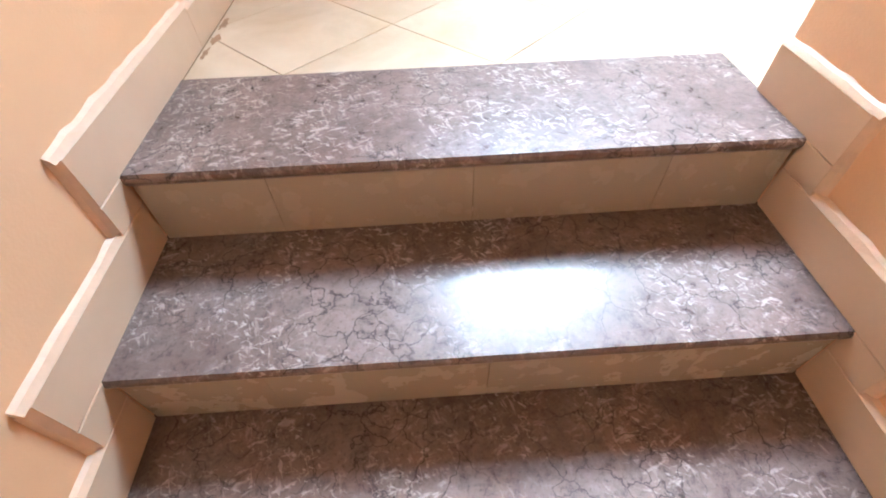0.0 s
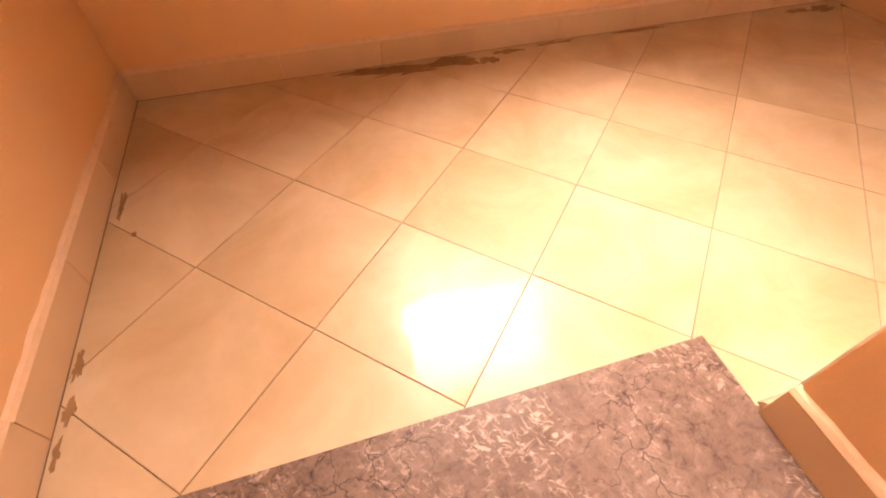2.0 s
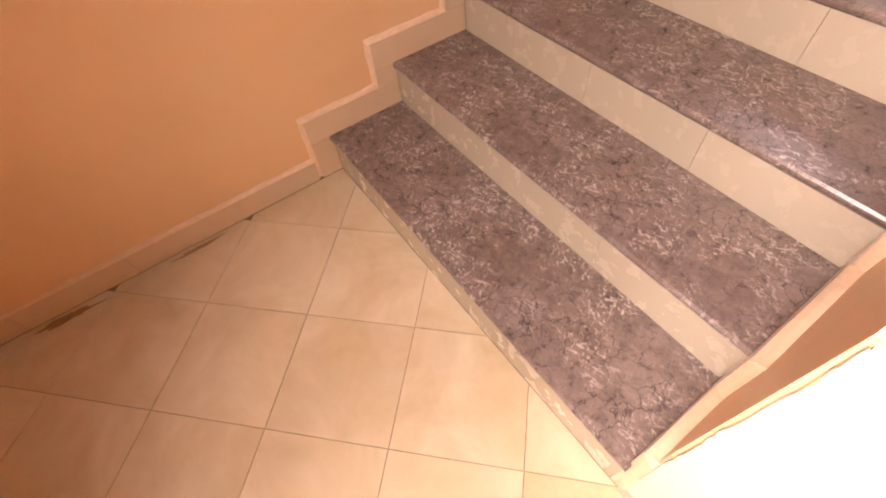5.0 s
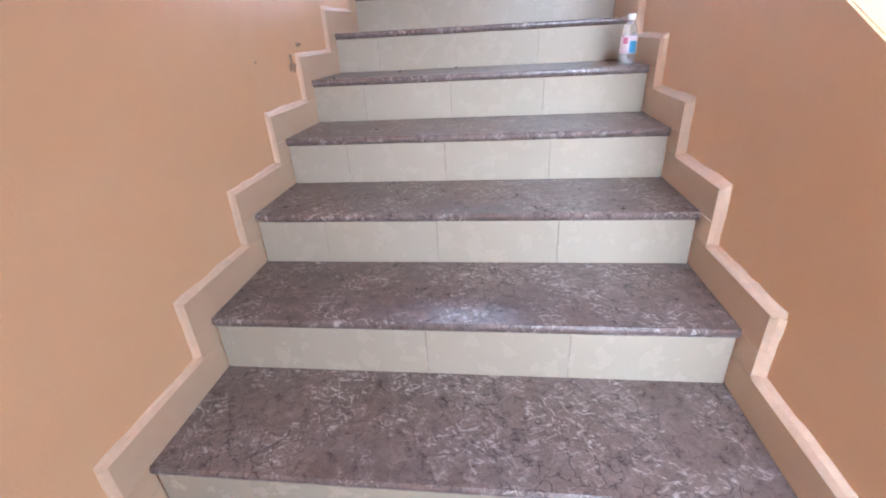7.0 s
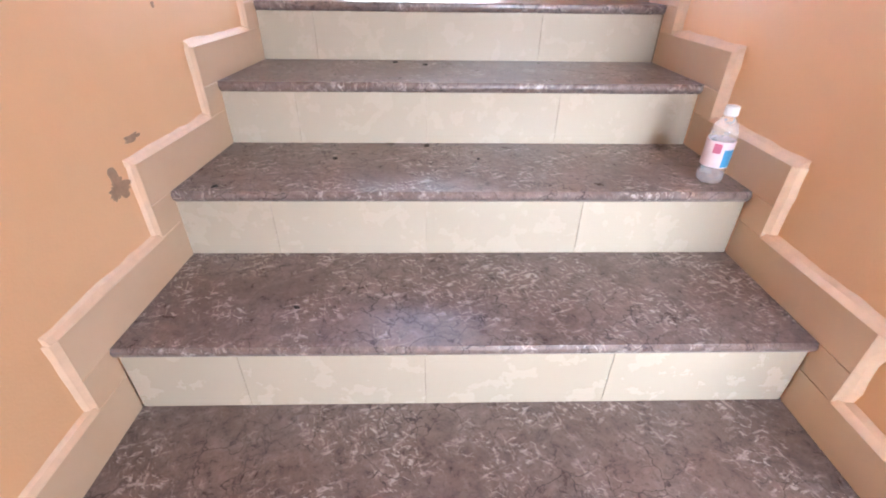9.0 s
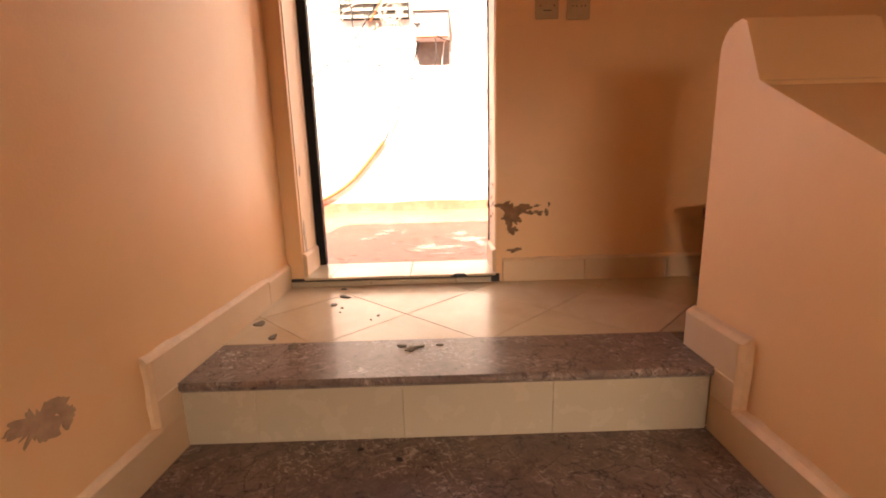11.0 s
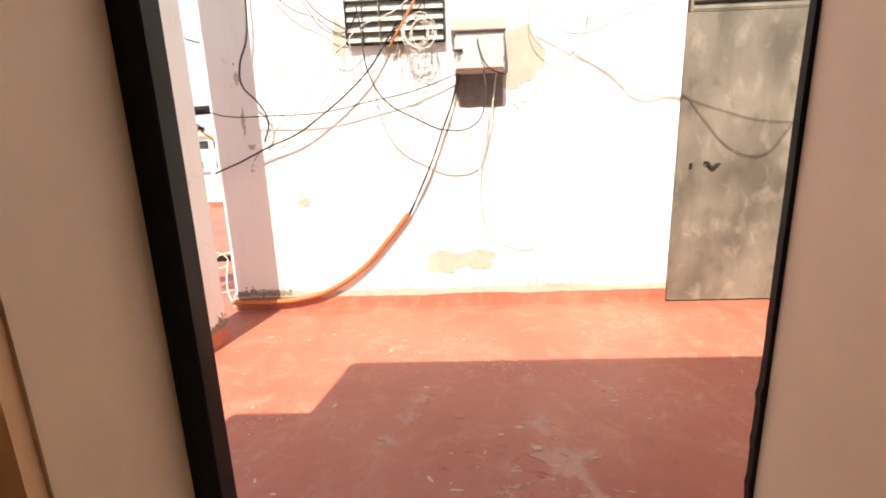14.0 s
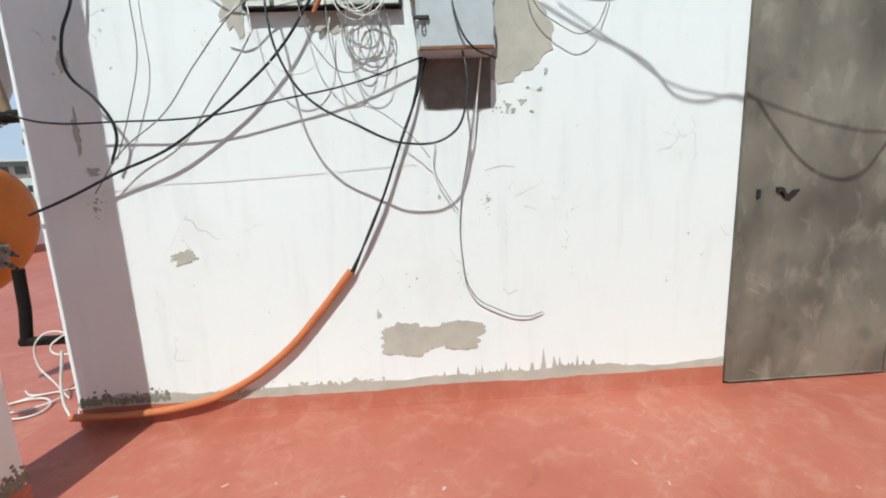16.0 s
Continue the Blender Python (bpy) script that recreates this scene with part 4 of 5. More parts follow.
for k, (y, z, s) in enumerate(((-1.10, -0.26, 0.004), (-0.52, 0.02, 0.005))):
    blotch("bare_patch", (west(y), y, z), U, V, s, s * 1.3, 30 + k, WEST_CHIP, wall_west, 0.0015, 0.7)
for k, (x, z, su, sv) in enumerate(((1.030, 0.290, 0.040, 0.045), (1.005, 0.335, 0.030, 0.012), (1.075, 0.315, 0.040, 0.015), (1.040, 0.225, 0.022, 0.020), (1.115, 0.300, 0.012, 0.009), (1.150, 0.300, 0.018, 0.010), (1.185, 0.298, 0.008, 0.012), (1.196, 0.335, 0.004, 0.010), (1.048, 0.137, 0.022, 0.009), (1.145, 0.330, 0.010, 0.006))):
    blotch("bare_patch", (x, Y_DOOR, z), (1, 0, 0), V, su, sv, 50 + k, BROWN_CHIP, wall_north, 0.0012 + 0.0005 * k, 0.75, 52)
for k, (y, z, su, sv) in enumerate(((0.905, 0.245, 0.013, 0.040), (0.915, 0.175, 0.012, 0.035), (0.915, 0.50, 0.010, 0.020))):
    blotch("bare_patch", (DX0, y, z), (0, 1, 0), V, su, sv, 70 + k, GREY_RENDER, wall_outer, 0.0015, 0.6)
for k, (y, z, su, sv) in enumerate(((0.93, 0.335, 0.005, 0.010), (0.97, 0.325, 0.003, 0.006), (1.03, 0.60, 0.005, 0.008), (1.05, 0.47, 0.006, 0.012), (0.99, 0.70, 0.015, 0.002))):
    blotch("bare_patch", (DX1, y, z), (0, -1, 0), V, su, sv, 80 + k, DARK if k < 2 else BROWN_CHIP, wall_outer, 0.0015, 0.6)
# black grime where the frame meets the right reveal
g_ = random.Random(77)
for k, (z, s) in enumerate(((0.24, 0.020), (0.31, 0.010), (0.45, 0.026), (0.50, 0.008), (0.63, 0.012))):
    blotch("grime", (DX1, Y_OUT - 0.003, z), (0, -1, 0), V, 0.007, s, 110 + k, DARK, door_1, 0.0008, 0.45, 40)
for k in range(9):
    y, z, s = g_.uniform(0.93, 1.03), g_.uniform(0.25, 0.45), g_.uniform(0.0015, 0.004)
    blotch("bare_patch", (DX1, y, z), (0, -1, 0), V, s * g_.uniform(0.6, 1.2), s * g_.uniform(0.8, 2.0), 630 + k, BROWN_CHIP, wall_outer, 0.0014 + 0.0002 * k, 0.9, 24)
# dirt on the half landing by the skirting
for k, (x, y, su, sv) in enumerate(((2.06, -4.112, 0.130, 0.034), (2.22, -4.138, 0.12, 0.016), (1.87, -4.125, 0.075, 0.036), (1.76, -4.085, 0.035, 0.022), (1.66, -4.135, 0.06, 0.014), (1.47, -4.146, 0.07, 0.011), (0.12, -4.10, 0.06, 0.030), (0.25, -4.115, 0.06, 0.022),
                                    (2.998, -3.14, 0.008, 0.030), (2.996, -3.05, 0.009, 0.024), (3.000, -2.97, 0.006, 0.022), (2.94, -3.50, 0.006, 0.007), (2.985, -3.62, 0.008, 0.05), (0.03, -3.75, 0.012, 0.09), (0.025, -3.30, 0.008, 0.07), (1.05, -4.150, 0.10, 0.008))):
    blotch("floor_stain", (x, y, L1), (1, 0, 0), (0, 1, 0), su, sv, 130 + k, STAIN, floor_half, 0.0012, 0.75, 60)

# ---- things on the terrace ----


def steel_door():
    ob = empty("steel_door", "closed grey-brown weathered steel door in the white wall", "door", at=(2.150, Y_W, TZ))
    w, h = 0.920, 2.060
    leaf = part("leaf", box(-0.0135, w, -0.018, 0.022, 0.015, h, 0.003), STEEL, ob, "smeared bare steel sheet leaf")
    for nm, x0, x1, z0, z1 in (("edge_strip", 0.0, w, 0.012, 0.022), ("edge_strip", w - 0.022, w + 0.004, 0.022, h)):
        part(nm, box(x0, x1, -0.024, -0.0175, z0, z1, 0.002), STEEL, leaf)
    part("lock", box(0.076, 0.098, -0.026, -0.017, 1.012, 1.058, 0.003), DARK, leaf, "black lock plate")
    part("handle", prism([(0.178, 1.066), (0.178, 1.044), (0.205, 1.042), (0.222, 1.014), (0.252, 1.008), (0.275, 1.030), (0.292, 1.040), (0.292, 1.052), (0.262, 1.046), (0.246, 1.026), (0.228, 1.030), (0.214, 1.056), (0.200, 1.066)], "y", -0.034, -0.017), DARK, leaf, "bent black handle")
    part("handle_plate", box(0.205, 0.268, -0.0215, -0.0175, 1.030, 1.066, 0.003), STEEL, leaf)
    for z in (0.25, 1.05, 1.82):
        bm = bmesh.new()
        add_tube(bm, (w + 0.010, -0.014, z), (w + 0.010, -0.014, z + 0.10), 0.009, n=10)
        part("hinge", bm, DARK, ob)
    for k in range(9):
        z = h + 0.020 + k * 0.055
        part("transom_slat", prism([(-0.016, z), (-0.012, z - 0.004), (0.02, z + 0.040), (0.016, z + 0.045)], "x", 0.02, w - 0.02), STEEL, ob)
    for x0, x1, z0, z1 in ((0.0, 0.02, h + 0.003, h + 0.55), (w - 0.02, w, h + 0.003, h + 0.55), (0.02, w - 0.02, h + 0.003, h + 0.014), (0.02, w - 0.02, h + 0.53, h + 0.55)):
        part("transom_frame", box(x0, x1, -0.017, 0.025, z0, z1, 0.002), STEEL, ob)
    return ob


steel_door()


def meter_box():
    ob = empty("electric_box", "grey painted steel electric box with latch, rusty at the bottom", "electric box", at=(0.545, Y_W, 1.667 + DZ))
    w, d, h = 0.335, 0.172, 0.240
    part("body", box(0.0, w, -d + 0.010, 0.0, 0.0, h, 0.004), GREY_PAINT, ob)
    door = part("door", box(0.010, w - 0.008, -d, -d + 0.009, 0.012, h - 0.008, 0.003), GREY_PAINT, ob, "flat grey painted box door")
    part("rust_edge", box(0.008, w - 0.006, -d - 0.002, -d + 0.012, 0.0, 0.013, 0.002), RUST, ob, "rusty bottom edge")
    part("latch", box(-0.012, 0.055, -d - 0.016, -d - 0.002, 0.118, 0.134, 0.003), DARK, door, "dark sliding bolt latch")
    bm = bmesh.new()
    for k in range(8):
        a0, a1 = math.pi * k / 4, math.pi * (k + 1) / 4
        add_tube(bm, (0.030 + 0.009 * math.cos(a0), -d - 0.010, 0.090 + 0.022 * math.sin(a0)), (0.030 + 0.009 * math.cos(a1), -d - 0.010, 0.090 + 0.022 * math.sin(a1)), 0.0028, n=6)
    part("padlock_ring", bm, ZINC, door)
    for z in (0.055, 0.175):
        bm = bmesh.new()
        add_tube(bm, (w - 0.004, -d + 0.004, z), (w - 0.004, -d + 0.004, z + 0.032), 0.006, n=8)
        part("hinge", bm, ZINC, ob)
    part("hood", box(-0.022, w + 0.010, -d - 0.022, 0.0, h + 0.002, h + 0.078, 0.008, 2), CONCRETE, ob, "rough cast cement hood")
    for x, mt in ((0.105, WHITE_RUBBER), (0.150, WHITE_RUBBER)):
        bm = bmesh.new()
        add_tube(bm, (x, -0.030, h + 0.07), (x, -0.030, h + 1.3), 0.014, n=12)
        part("riser_pipe", bm, mt, ob, "white plastic riser pipe")
    return ob


meter_box()


def louvre():
    ob = empty("wall_vent", "old louvred wall vent with grey slats in broken render", "vent", at=(-0.205, Y_W, 1.885 + DZ))
    w, h = 0.690, 0.62
    part("backing", box(0.0, w, -0.006, 0.0, 0.0, h), DARK, ob)
    k = 0
    z = 0.012
    while z < h - 0.06:
        part("slat", prism([(-0.046, z), (-0.040, z - 0.003), (-0.007, z + 0.054), (-0.010, z + 0.062)], "x", 0.012, w - 0.012), CONCRETE, ob)
        part("bar", box(0.0, w, -0.052, -0.044, z - 0.010, z - 0.002, 0.001), DARK, ob)
        z += 0.0665
        k += 1
    for x0 in (0.0, w - 0.012):
        part("frame", box(x0, x0 + 0.012, -0.050, -0.004, 0.0, h, 0.002), DARK, ob)
    part("frame", box(0.0, w, -0.050, -0.004, h - 0.012, h, 0.002), DARK, ob)
    for x in (0.12, 0.24, 0.40, 0.55):
        part("bar", box(x, x + 0.006, -0.056, -0.051, 0.0, h, 0.001), DARK, ob)
    return ob


louvre()

X_ = (1, 0, 0)
YW = Y_W - 0.0005
for k, (x, z, su, sv, rg, t) in enumerate(((0.92, 1.78, 0.245, 0.215, 0.30, 0.003), (0.43, 0.300, 0.165, 0.090, 0.30, 0.003), (0.66, 0.315, 0.155, 0.080, 0.30, 0.0035), (-0.26, 1.93, 0.060, 0.12, 0.5, 0.003),
                                          (0.14, 1.86, 0.075, 0.085, 0.5, 0.003), (-0.62, 0.79, 0.050, 0.028, 0.7, 0.003), (-1.03, 1.70, 0.024, 0.042, 0.5, 0.003), (-1.02, 1.40, 0.012, 0.075, 0.9, 0.003),
                                          (-0.99, 1.22, 0.030, 0.017, 0.9, 0.003), (-1.04, 1.80, 0.009, 0.008, 0.6, 0.003), (0.285, 0.445, 0.010, 0.022, 0.6, 0.003), (1.04, 1.47, 0.016, 0.010, 0.9, 0.003), (1.08, 1.42, 0.010, 0.007, 0.9, 0.003),
                                          (1.12, 1.52, 0.012, 0.009, 0.9, 0.003), (0.99, 1.43, 0.008, 0.008, 0.9, 0.003), (1.15, 1.60, 0.008, 0.012, 0.9, 0.003), (1.06, 1.53, 0.007, 0.006, 0.9, 0.003), (0.62, 1.03, 0.008, 0.010, 0.6, 0.003))):
    blotch("bare_render", (x, YW, z + DZ), X_, (0, 0, 1), su, sv, 200 + k, GREY_RENDER, wall_terrace, t, rg, 72)
# bare render below the box, the box's cast shadow painted into it
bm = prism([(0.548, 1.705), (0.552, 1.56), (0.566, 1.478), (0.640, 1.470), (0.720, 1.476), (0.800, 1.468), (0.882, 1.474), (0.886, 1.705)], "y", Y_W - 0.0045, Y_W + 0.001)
part("bare_render", bm, SHADED_RENDER, wall_terrace, "bare render with the box's shadow painted in")
WORN = simple("worn_whitewash", (0.62, 0.59, 0.54), 0.9, vary=0.12, scale=16, relief=0.5)
MOULD = simple("grey_black_mould", (0.23, 0.21, 0.17), 0.95, vary=0.35, scale=40, relief=0.4)
YV, ZV = (0, 1, 0), (0, 0, 1)
for k, (y, z, su, sv, n, sz) in enumerate(((2.968, 1.28, 0.026, 0.20, 80, 0.020), (2.972, 0.55, 0.030, 0.17, 90, 0.022), (2.985, 0.80, 0.020, 0.10, 24, 0.010), (3.12, 1.02, 0.05, 0.06, 6, 0.008), (3.20, 0.62, 0.05, 0.07, 6, 0.007), (3.05, 0.40, 0.05, 0.05, 8, 0.008))):
    speckle("bare_render", (PX1, y, z + DZ), YV, ZV, su, sv, 240 + k, GREY_RENDER if k != 1 else MOULD, pillar, n, sz)
speckle("mould", (PX1, 3.12, 0.145), YV, ZV, 0.165, 0.075, 251, MOULD, pillar, 170, 0.017, down=1.0)
speckle("mould", (PX1, 3.25, 0.175), YV, ZV, 0.050, 0.095, 252, MOULD, pillar, 60, 0.013, down=1.0)
for k, (x, z, su, sv, n) in enumerate(((-1.185, 1.74, 0.024, 0.17, 60), (-1.17, 1.42, 0.020, 0.10, 40), (-1.16, 1.08, 0.026, 0.14, 50), (-1.13, 0.84, 0.020, 0.10, 30), (-1.12, 0.42, 0.030, 0.12, 50), (-1.20, 2.05, 0.018, 0.14, 40), (-1.075, 1.30, 0.012, 0.30, 40))):
    speckle("worn_wash", (x, PYA, z + DZ), X_, ZV, su, sv, 260 + k, WORN, pillar, n, 0.020, 0.0015)
# mould at the wall's foot in the corner shade, and flecks lost below the electric box
speckle("mould", (-1.02, Y_W, 0.150), X_, (0, 0, 1), 0.22, 0.060, 271, MOULD, wall_terrace, 170, 0.016, 0.0045, 1.0)
speckle("mould", (-0.50, Y_W, 0.135), X_, (0, 0, 1), 0.30, 0.040, 272, GREY_RENDER, wall_terrace, 80, 0.012, 0.0045, 1.0)
speckle("mould", (0.05, Y_W, 0.150), X_, (0, 0, 1), 0.25, 0.050, 273, GREY_RENDER, wall_terrace, 90, 0.014, 0.0045, 1.0)
for k, (x, z, su, sv, n, sz) in enumerate(((0.96, 1.45, 0.16, 0.12, 34, 0.010), (0.86, 1.00, 0.14, 0.26, 30, 0.006), (0.74, 0.62, 0.14, 0.22, 26, 0.006), (-1.00, 1.05, 0.07, 0.10, 18, 0.010), (-0.62, 0.79, 0.08, 0.03, 16, 0.012), (-0.40, 1.75, 0.14, 0.12, 14, 0.006), (1.25, 0.75, 0.20, 0.30, 14, 0.005))):
    speckle("lost_flecks", (x, Y_W, z + DZ), X_, (0, 0, 1), su, sv, 280 + k, GREY_RENDER, wall_terrace, n, sz)


def crack(points, width, parent):
    """A hairline crack in the whitewash, as a thin wavering sliver."""
    m = bmesh.new()
    rows = []
    n = 14
    for (x0, z0), (x1, z1) in zip(points, points[1:]):
        for i in range(n):
            t = i / n
            x, z = x0 + (x1 - x0) * t, z0 + (z1 - z0) * t
            j = 0.012 * noise.noise(Vector((x * 30, z * 30, 4)))
            k = width * (0.6 + 0.6 * noise.noise(Vector((x * 17, z * 17, 9))))
            rows.append([m.verts.new((x + j, Y_W - 0.0016, z + j + k)), m.verts.new((x + j, Y_W - 0.0016, z + j - k))])
    for p, q in zip(rows, rows[1:]):
        m.faces.new((p[0], p[1], q[1], q[0]))
    part("crack", m, GREY_RENDER, parent)


for pts in (((0.85, 1.18), (0.93, 1.20), (1.00, 1.19)), ((0.94, 1.02), (0.95, 0.92), (0.945, 0.80)), ((1.04, 1.00), (1.10, 0.97)), ((0.96, 1.08), (0.99, 1.13)), ((0.92, 0.62), (0.95, 0.55), (1.00, 0.56)), ((0.66, 0.80), (0.72, 0.70), (0.70, 0.60)), ((-0.62, 0.92), (-0.58, 0.84))):
    crack(pts, 0.0022, wall_terrace)

# ragged bare render above the red upturn, with splashes reaching up
bm = bmesh.new()
rows = []
N = 420
for i in range(N + 1):
    x = X_W0 + 0.02 + (2.13 - X_W0 - 0.02) * i / N
    top = 0.085 + DZ + 0.022 * noise.noise(Vector((x * 3.1, 0, 5))) + 0.012 * noise.noise(Vector((x * 11, 0, 9)))
    if 0.45 < x < 1.65:
        s = max(0.0, noise.noise(Vector((x * 33, 3, 2))) + 0.6 * noise.noise(Vector((x * 83, 1, 2)))) ** 1.3
        env = math.sin(math.pi * (x - 0.45) / 1.2) * (0.45 + 0.8 * max(0.0, 0.5 + noise.noise(Vector((x * 4.3, 8, 1)))))
        top += 0.016 * env + 0.25 * s * env
    if x < -0.80:
        top += 0.030 * (1 - abs(x + 1.03) / 0.25) if abs(x + 1.03) < 0.25 else 0
    rows.append((bm.verts.new((x, Y_W - 0.0035, 0.03)), bm.verts.new((x, Y_W - 0.0035, max(0.075, top))), bm.verts.new((x, Y_W + 0.001, max(0.075, top)))))
for a, b in zip(rows, rows[1:]):
    bm.faces.new((a[0], b[0], b[1], a[1]))
    bm.faces.new((a[1], b[1], b[2], a[2]))
part("bare_render", bm, GREY_RENDER, wall_terrace)


def cable(points, radius, mat, label, group="cables on the terrace wall", name="cable", off=0.07):
    """A slack cable: points are (x, z) on the wall with an optional distance from it, or full places."""
    cu = bpy.data.curves.new(name, "CURVE")
    cu.dimensions = "3D"
    cu.bevel_depth, cu.bevel_resolution, cu.resolution_u = radius * (1.0 if mat is ORANGE_PVC else 0.86), 2, 8
    sp = cu.splines.new("BEZIER")
    sp.bezier_points.add(len(points) - 1)
    last = len(points) - 1
    for i, (bp, p) in enumerate(zip(sp.bezier_points, points)):
        d = off * (0.55 + 0.45 * math.sin(math.pi * i / max(1, last))) + 0.008
        bp.co = p if len(p) == 3 else (p[0], Y_W - d, p[1] + DZ)
        bp.handle_left_type = bp.handle_right_type = "AUTO"
    cu.use_fill_caps = True
    cu.materials.append(mat)
    return tagged(new(name, cu), label, "cable", group)


BK, GY, WT = "thin black cable hanging slack across the wall", "thin grey cable hanging slack across the wall", "thin white cable hanging slack across the wall"
cable([(-1.262, 1.035), (-1.06, 1.11), (-0.83, 1.21), (-0.60, 1.30), (-0.41, 1.42), (-0.21, 1.57), (-0.05, 1.72), (0.08, 1.90), (0.16, 2.02)], 0.0075, BLACK_RUBBER, BK)
cable([(-1.262, 1.48), (-1.12, 1.44), (-0.78, 1.43), (-0.40, 1.44), (-0.07, 1.50), (0.24, 1.56), (0.57, 1.67)], 0.0050, BLACK_RUBBER, BK)
cable([(-0.10, 2.10), (-0.07, 1.92), (-0.06, 1.81), (-0.02, 1.64), (0.08, 1.48), (0.28, 1.36), (0.48, 1.28), (0.67, 1.31), (0.74, 1.43), (0.75, 1.58), (0.74, 1.667)], 0.0060, BLACK_RUBBER, BK, off=0.24)
cable([(0.59, 1.70), (0.53, 1.50), (0.46, 1.33), (0.36, 1.07), (0.27, 0.88), (0.175, 0.672)], 0.0070, BLACK_RUBBER, BK, off=0.04)
cable([(0.57, 1.70), (0.51, 1.45), (0.43, 1.25), (0.34, 1.02), (0.25, 0.83), (0.165, 0.680)], 0.0060, BLACK_RUBBER, BK, off=0.05)
cable([(-0.87, 2.30), (-0.90, 1.94), (-0.96, 1.78), (-0.96, 1.64), (-0.86, 1.52), (-0.81, 1.39), (-0.86, 1.25)], 0.0075, BLACK_RUBBER, BK)
cable([(-0.66, 2.30), (-0.67, 1.93), (-0.67, 1.71), (-0.74, 1.49), (-0.84, 1.27)], 0.0030, GREY_RUBBER, GY, off=0.05)
cable([(0.84, 1.70), (0.80, 1.44), (0.76, 1.21), (0.72, 0.97), (0.72, 0.75), (0.77, 0.54), (0.89, 0.45), (1.05, 0.40), (1.13, 0.42)], 0.0035, GREY_RUBBER, GY, off=0.02)
cable([(0.84, 1.70), (0.815, 1.52), (0.79, 1.33), (0.765, 1.19)], 0.0050, WHITE_RUBBER, WT, off=0.05)
cable([(-0.18, 1.92), (-0.24, 1.86), (-0.42, 1.65), (-0.57, 1.46), (-0.79, 1.30), (-0.95, 1.12)], 0.0035, GREY_RUBBER, GY, off=0.09)
cable([(1.05, 2.10), (1.08, 1.89), (1.19, 1.79), (1.32, 1.75), (1.42, 1.89), (1.47, 2.15)], 0.0030, GREY_RUBBER, GY, off=0.05)
cable([(0.61, 1.28), (0.60, 1.17), (0.66, 1.04), (0.71, 0.96)], 0.0025, GREY_RUBBER, GY, off=0.02)
cable([(0.70, 1.98, ), (0.71, 1.80), (0.77, 1.68), (0.89, 1.64)], 0.0050, BLACK_RUBBER, BK, off=0.19)
cable([(0.35, 2.25), (0.23, 2.04), (0.10, 1.86)], 0.0085, ORANGE_PVC, "orange sheathed cable hanging by the wall vent", off=0.10)
cable([(-0.30, 1.83), (-0.23, 1.86), (-0.10, 1.97), (0.16, 2.08), (0.33, 2.22)], 0.0045, WHITE_RUBBER, WT, off=0.11)
cable([(-0.52, 2.26), (-0.48, 2.22), (-0.39, 2.10), (-0.19, 1.98)], 0.0055, BLACK_RUBBER, BK, off=0.06)
cable([(-0.70, 2.24), (-0.55, 2.12), (-0.40, 2.06), (-0.22, 1.96), (-0.12, 2.08)], 0.0045, BLACK_RUBBER, BK, off=0.06)
cable([(0.03, 2.24), (0.04, 2.02), (0.05, 1.86), (0.11, 1.70), (0.24, 1.60), (0.34, 1.70), (0.30, 1.88)], 0.0030, GREY_RUBBER, GY, off=0.10)
cable([(-0.18, 1.90), (-0.14, 1.72), (0.00, 1.60), (0.12, 1.66), (0.17, 1.84)], 0.0030, WHITE_RUBBER, WT, off=0.10)
cable([(0.15, 1.95), (0.17, 1.70), (0.24, 1.50), (0.38, 1.42), (0.52, 1.30), (0.58, 1.22)], 0.0025, GREY_RUBBER, GY, off=0.08)
cable([(1.05, 2.20), (1.22, 2.02), (1.45, 1.98), (1.70, 2.08), (1.95, 2.16), (2.15, 2.30)], 0.0030, GREY_RUBBER, GY, off=0.05)
# no cable here: a hair-thin tube standing in for a faint wall crack
cable([(-1.262, 1.115), (-1.10, 1.10), (-0.80, 1.15), (-0.40, 1.16), (0.10, 1.18), (0.52, 1.20)], 0.0013, WHITE_RUBBER, WT, off=0.002)
r_ = random.Random(9)
for k in range(6):
    # hanging coil of spare white cable
    rx, rz = 0.075 + 0.03 * r_.random(), 0.075 + 0.04 * r_.random()
    cx, cz, tw = 0.315 + r_.uniform(-0.04, 0.05), 1.96 + r_.uniform(-0.05, 0.03), r_.uniform(-0.5, 0.5)
    loop = []
    for i in range(15):
        a = 2 * math.pi * i / 14 + k
        x, z = rx * math.cos(a), rz * math.sin(a)
        loop.append((cx + x * math.cos(tw) - z * math.sin(tw), Y_W - 0.10 - 0.012 * k + 0.01 * math.sin(3 * a), cz + x * math.sin(tw) + z * math.cos(tw)))
    cable(loop, 0.0034, WHITE_RUBBER, "loop of spare white cable hung by the vent", "coil of white cable")
for k in range(3):
    # long loose loops below the coil
    w, d, x0 = 0.05 + 0.02 * k, 0.20 + 0.05 * (k % 3), 0.30 + 0.02 * k
    cable([(x0 - w, 1.90), (x0 - w * 1.1, 1.90 - d * 0.6), (x0, 1.90 - d), (x0 + w, 1.90 - d * 0.55), (x0 + w * 0.7, 1.90)], 0.0028, GREY_RUBBER, GY, off=0.10)
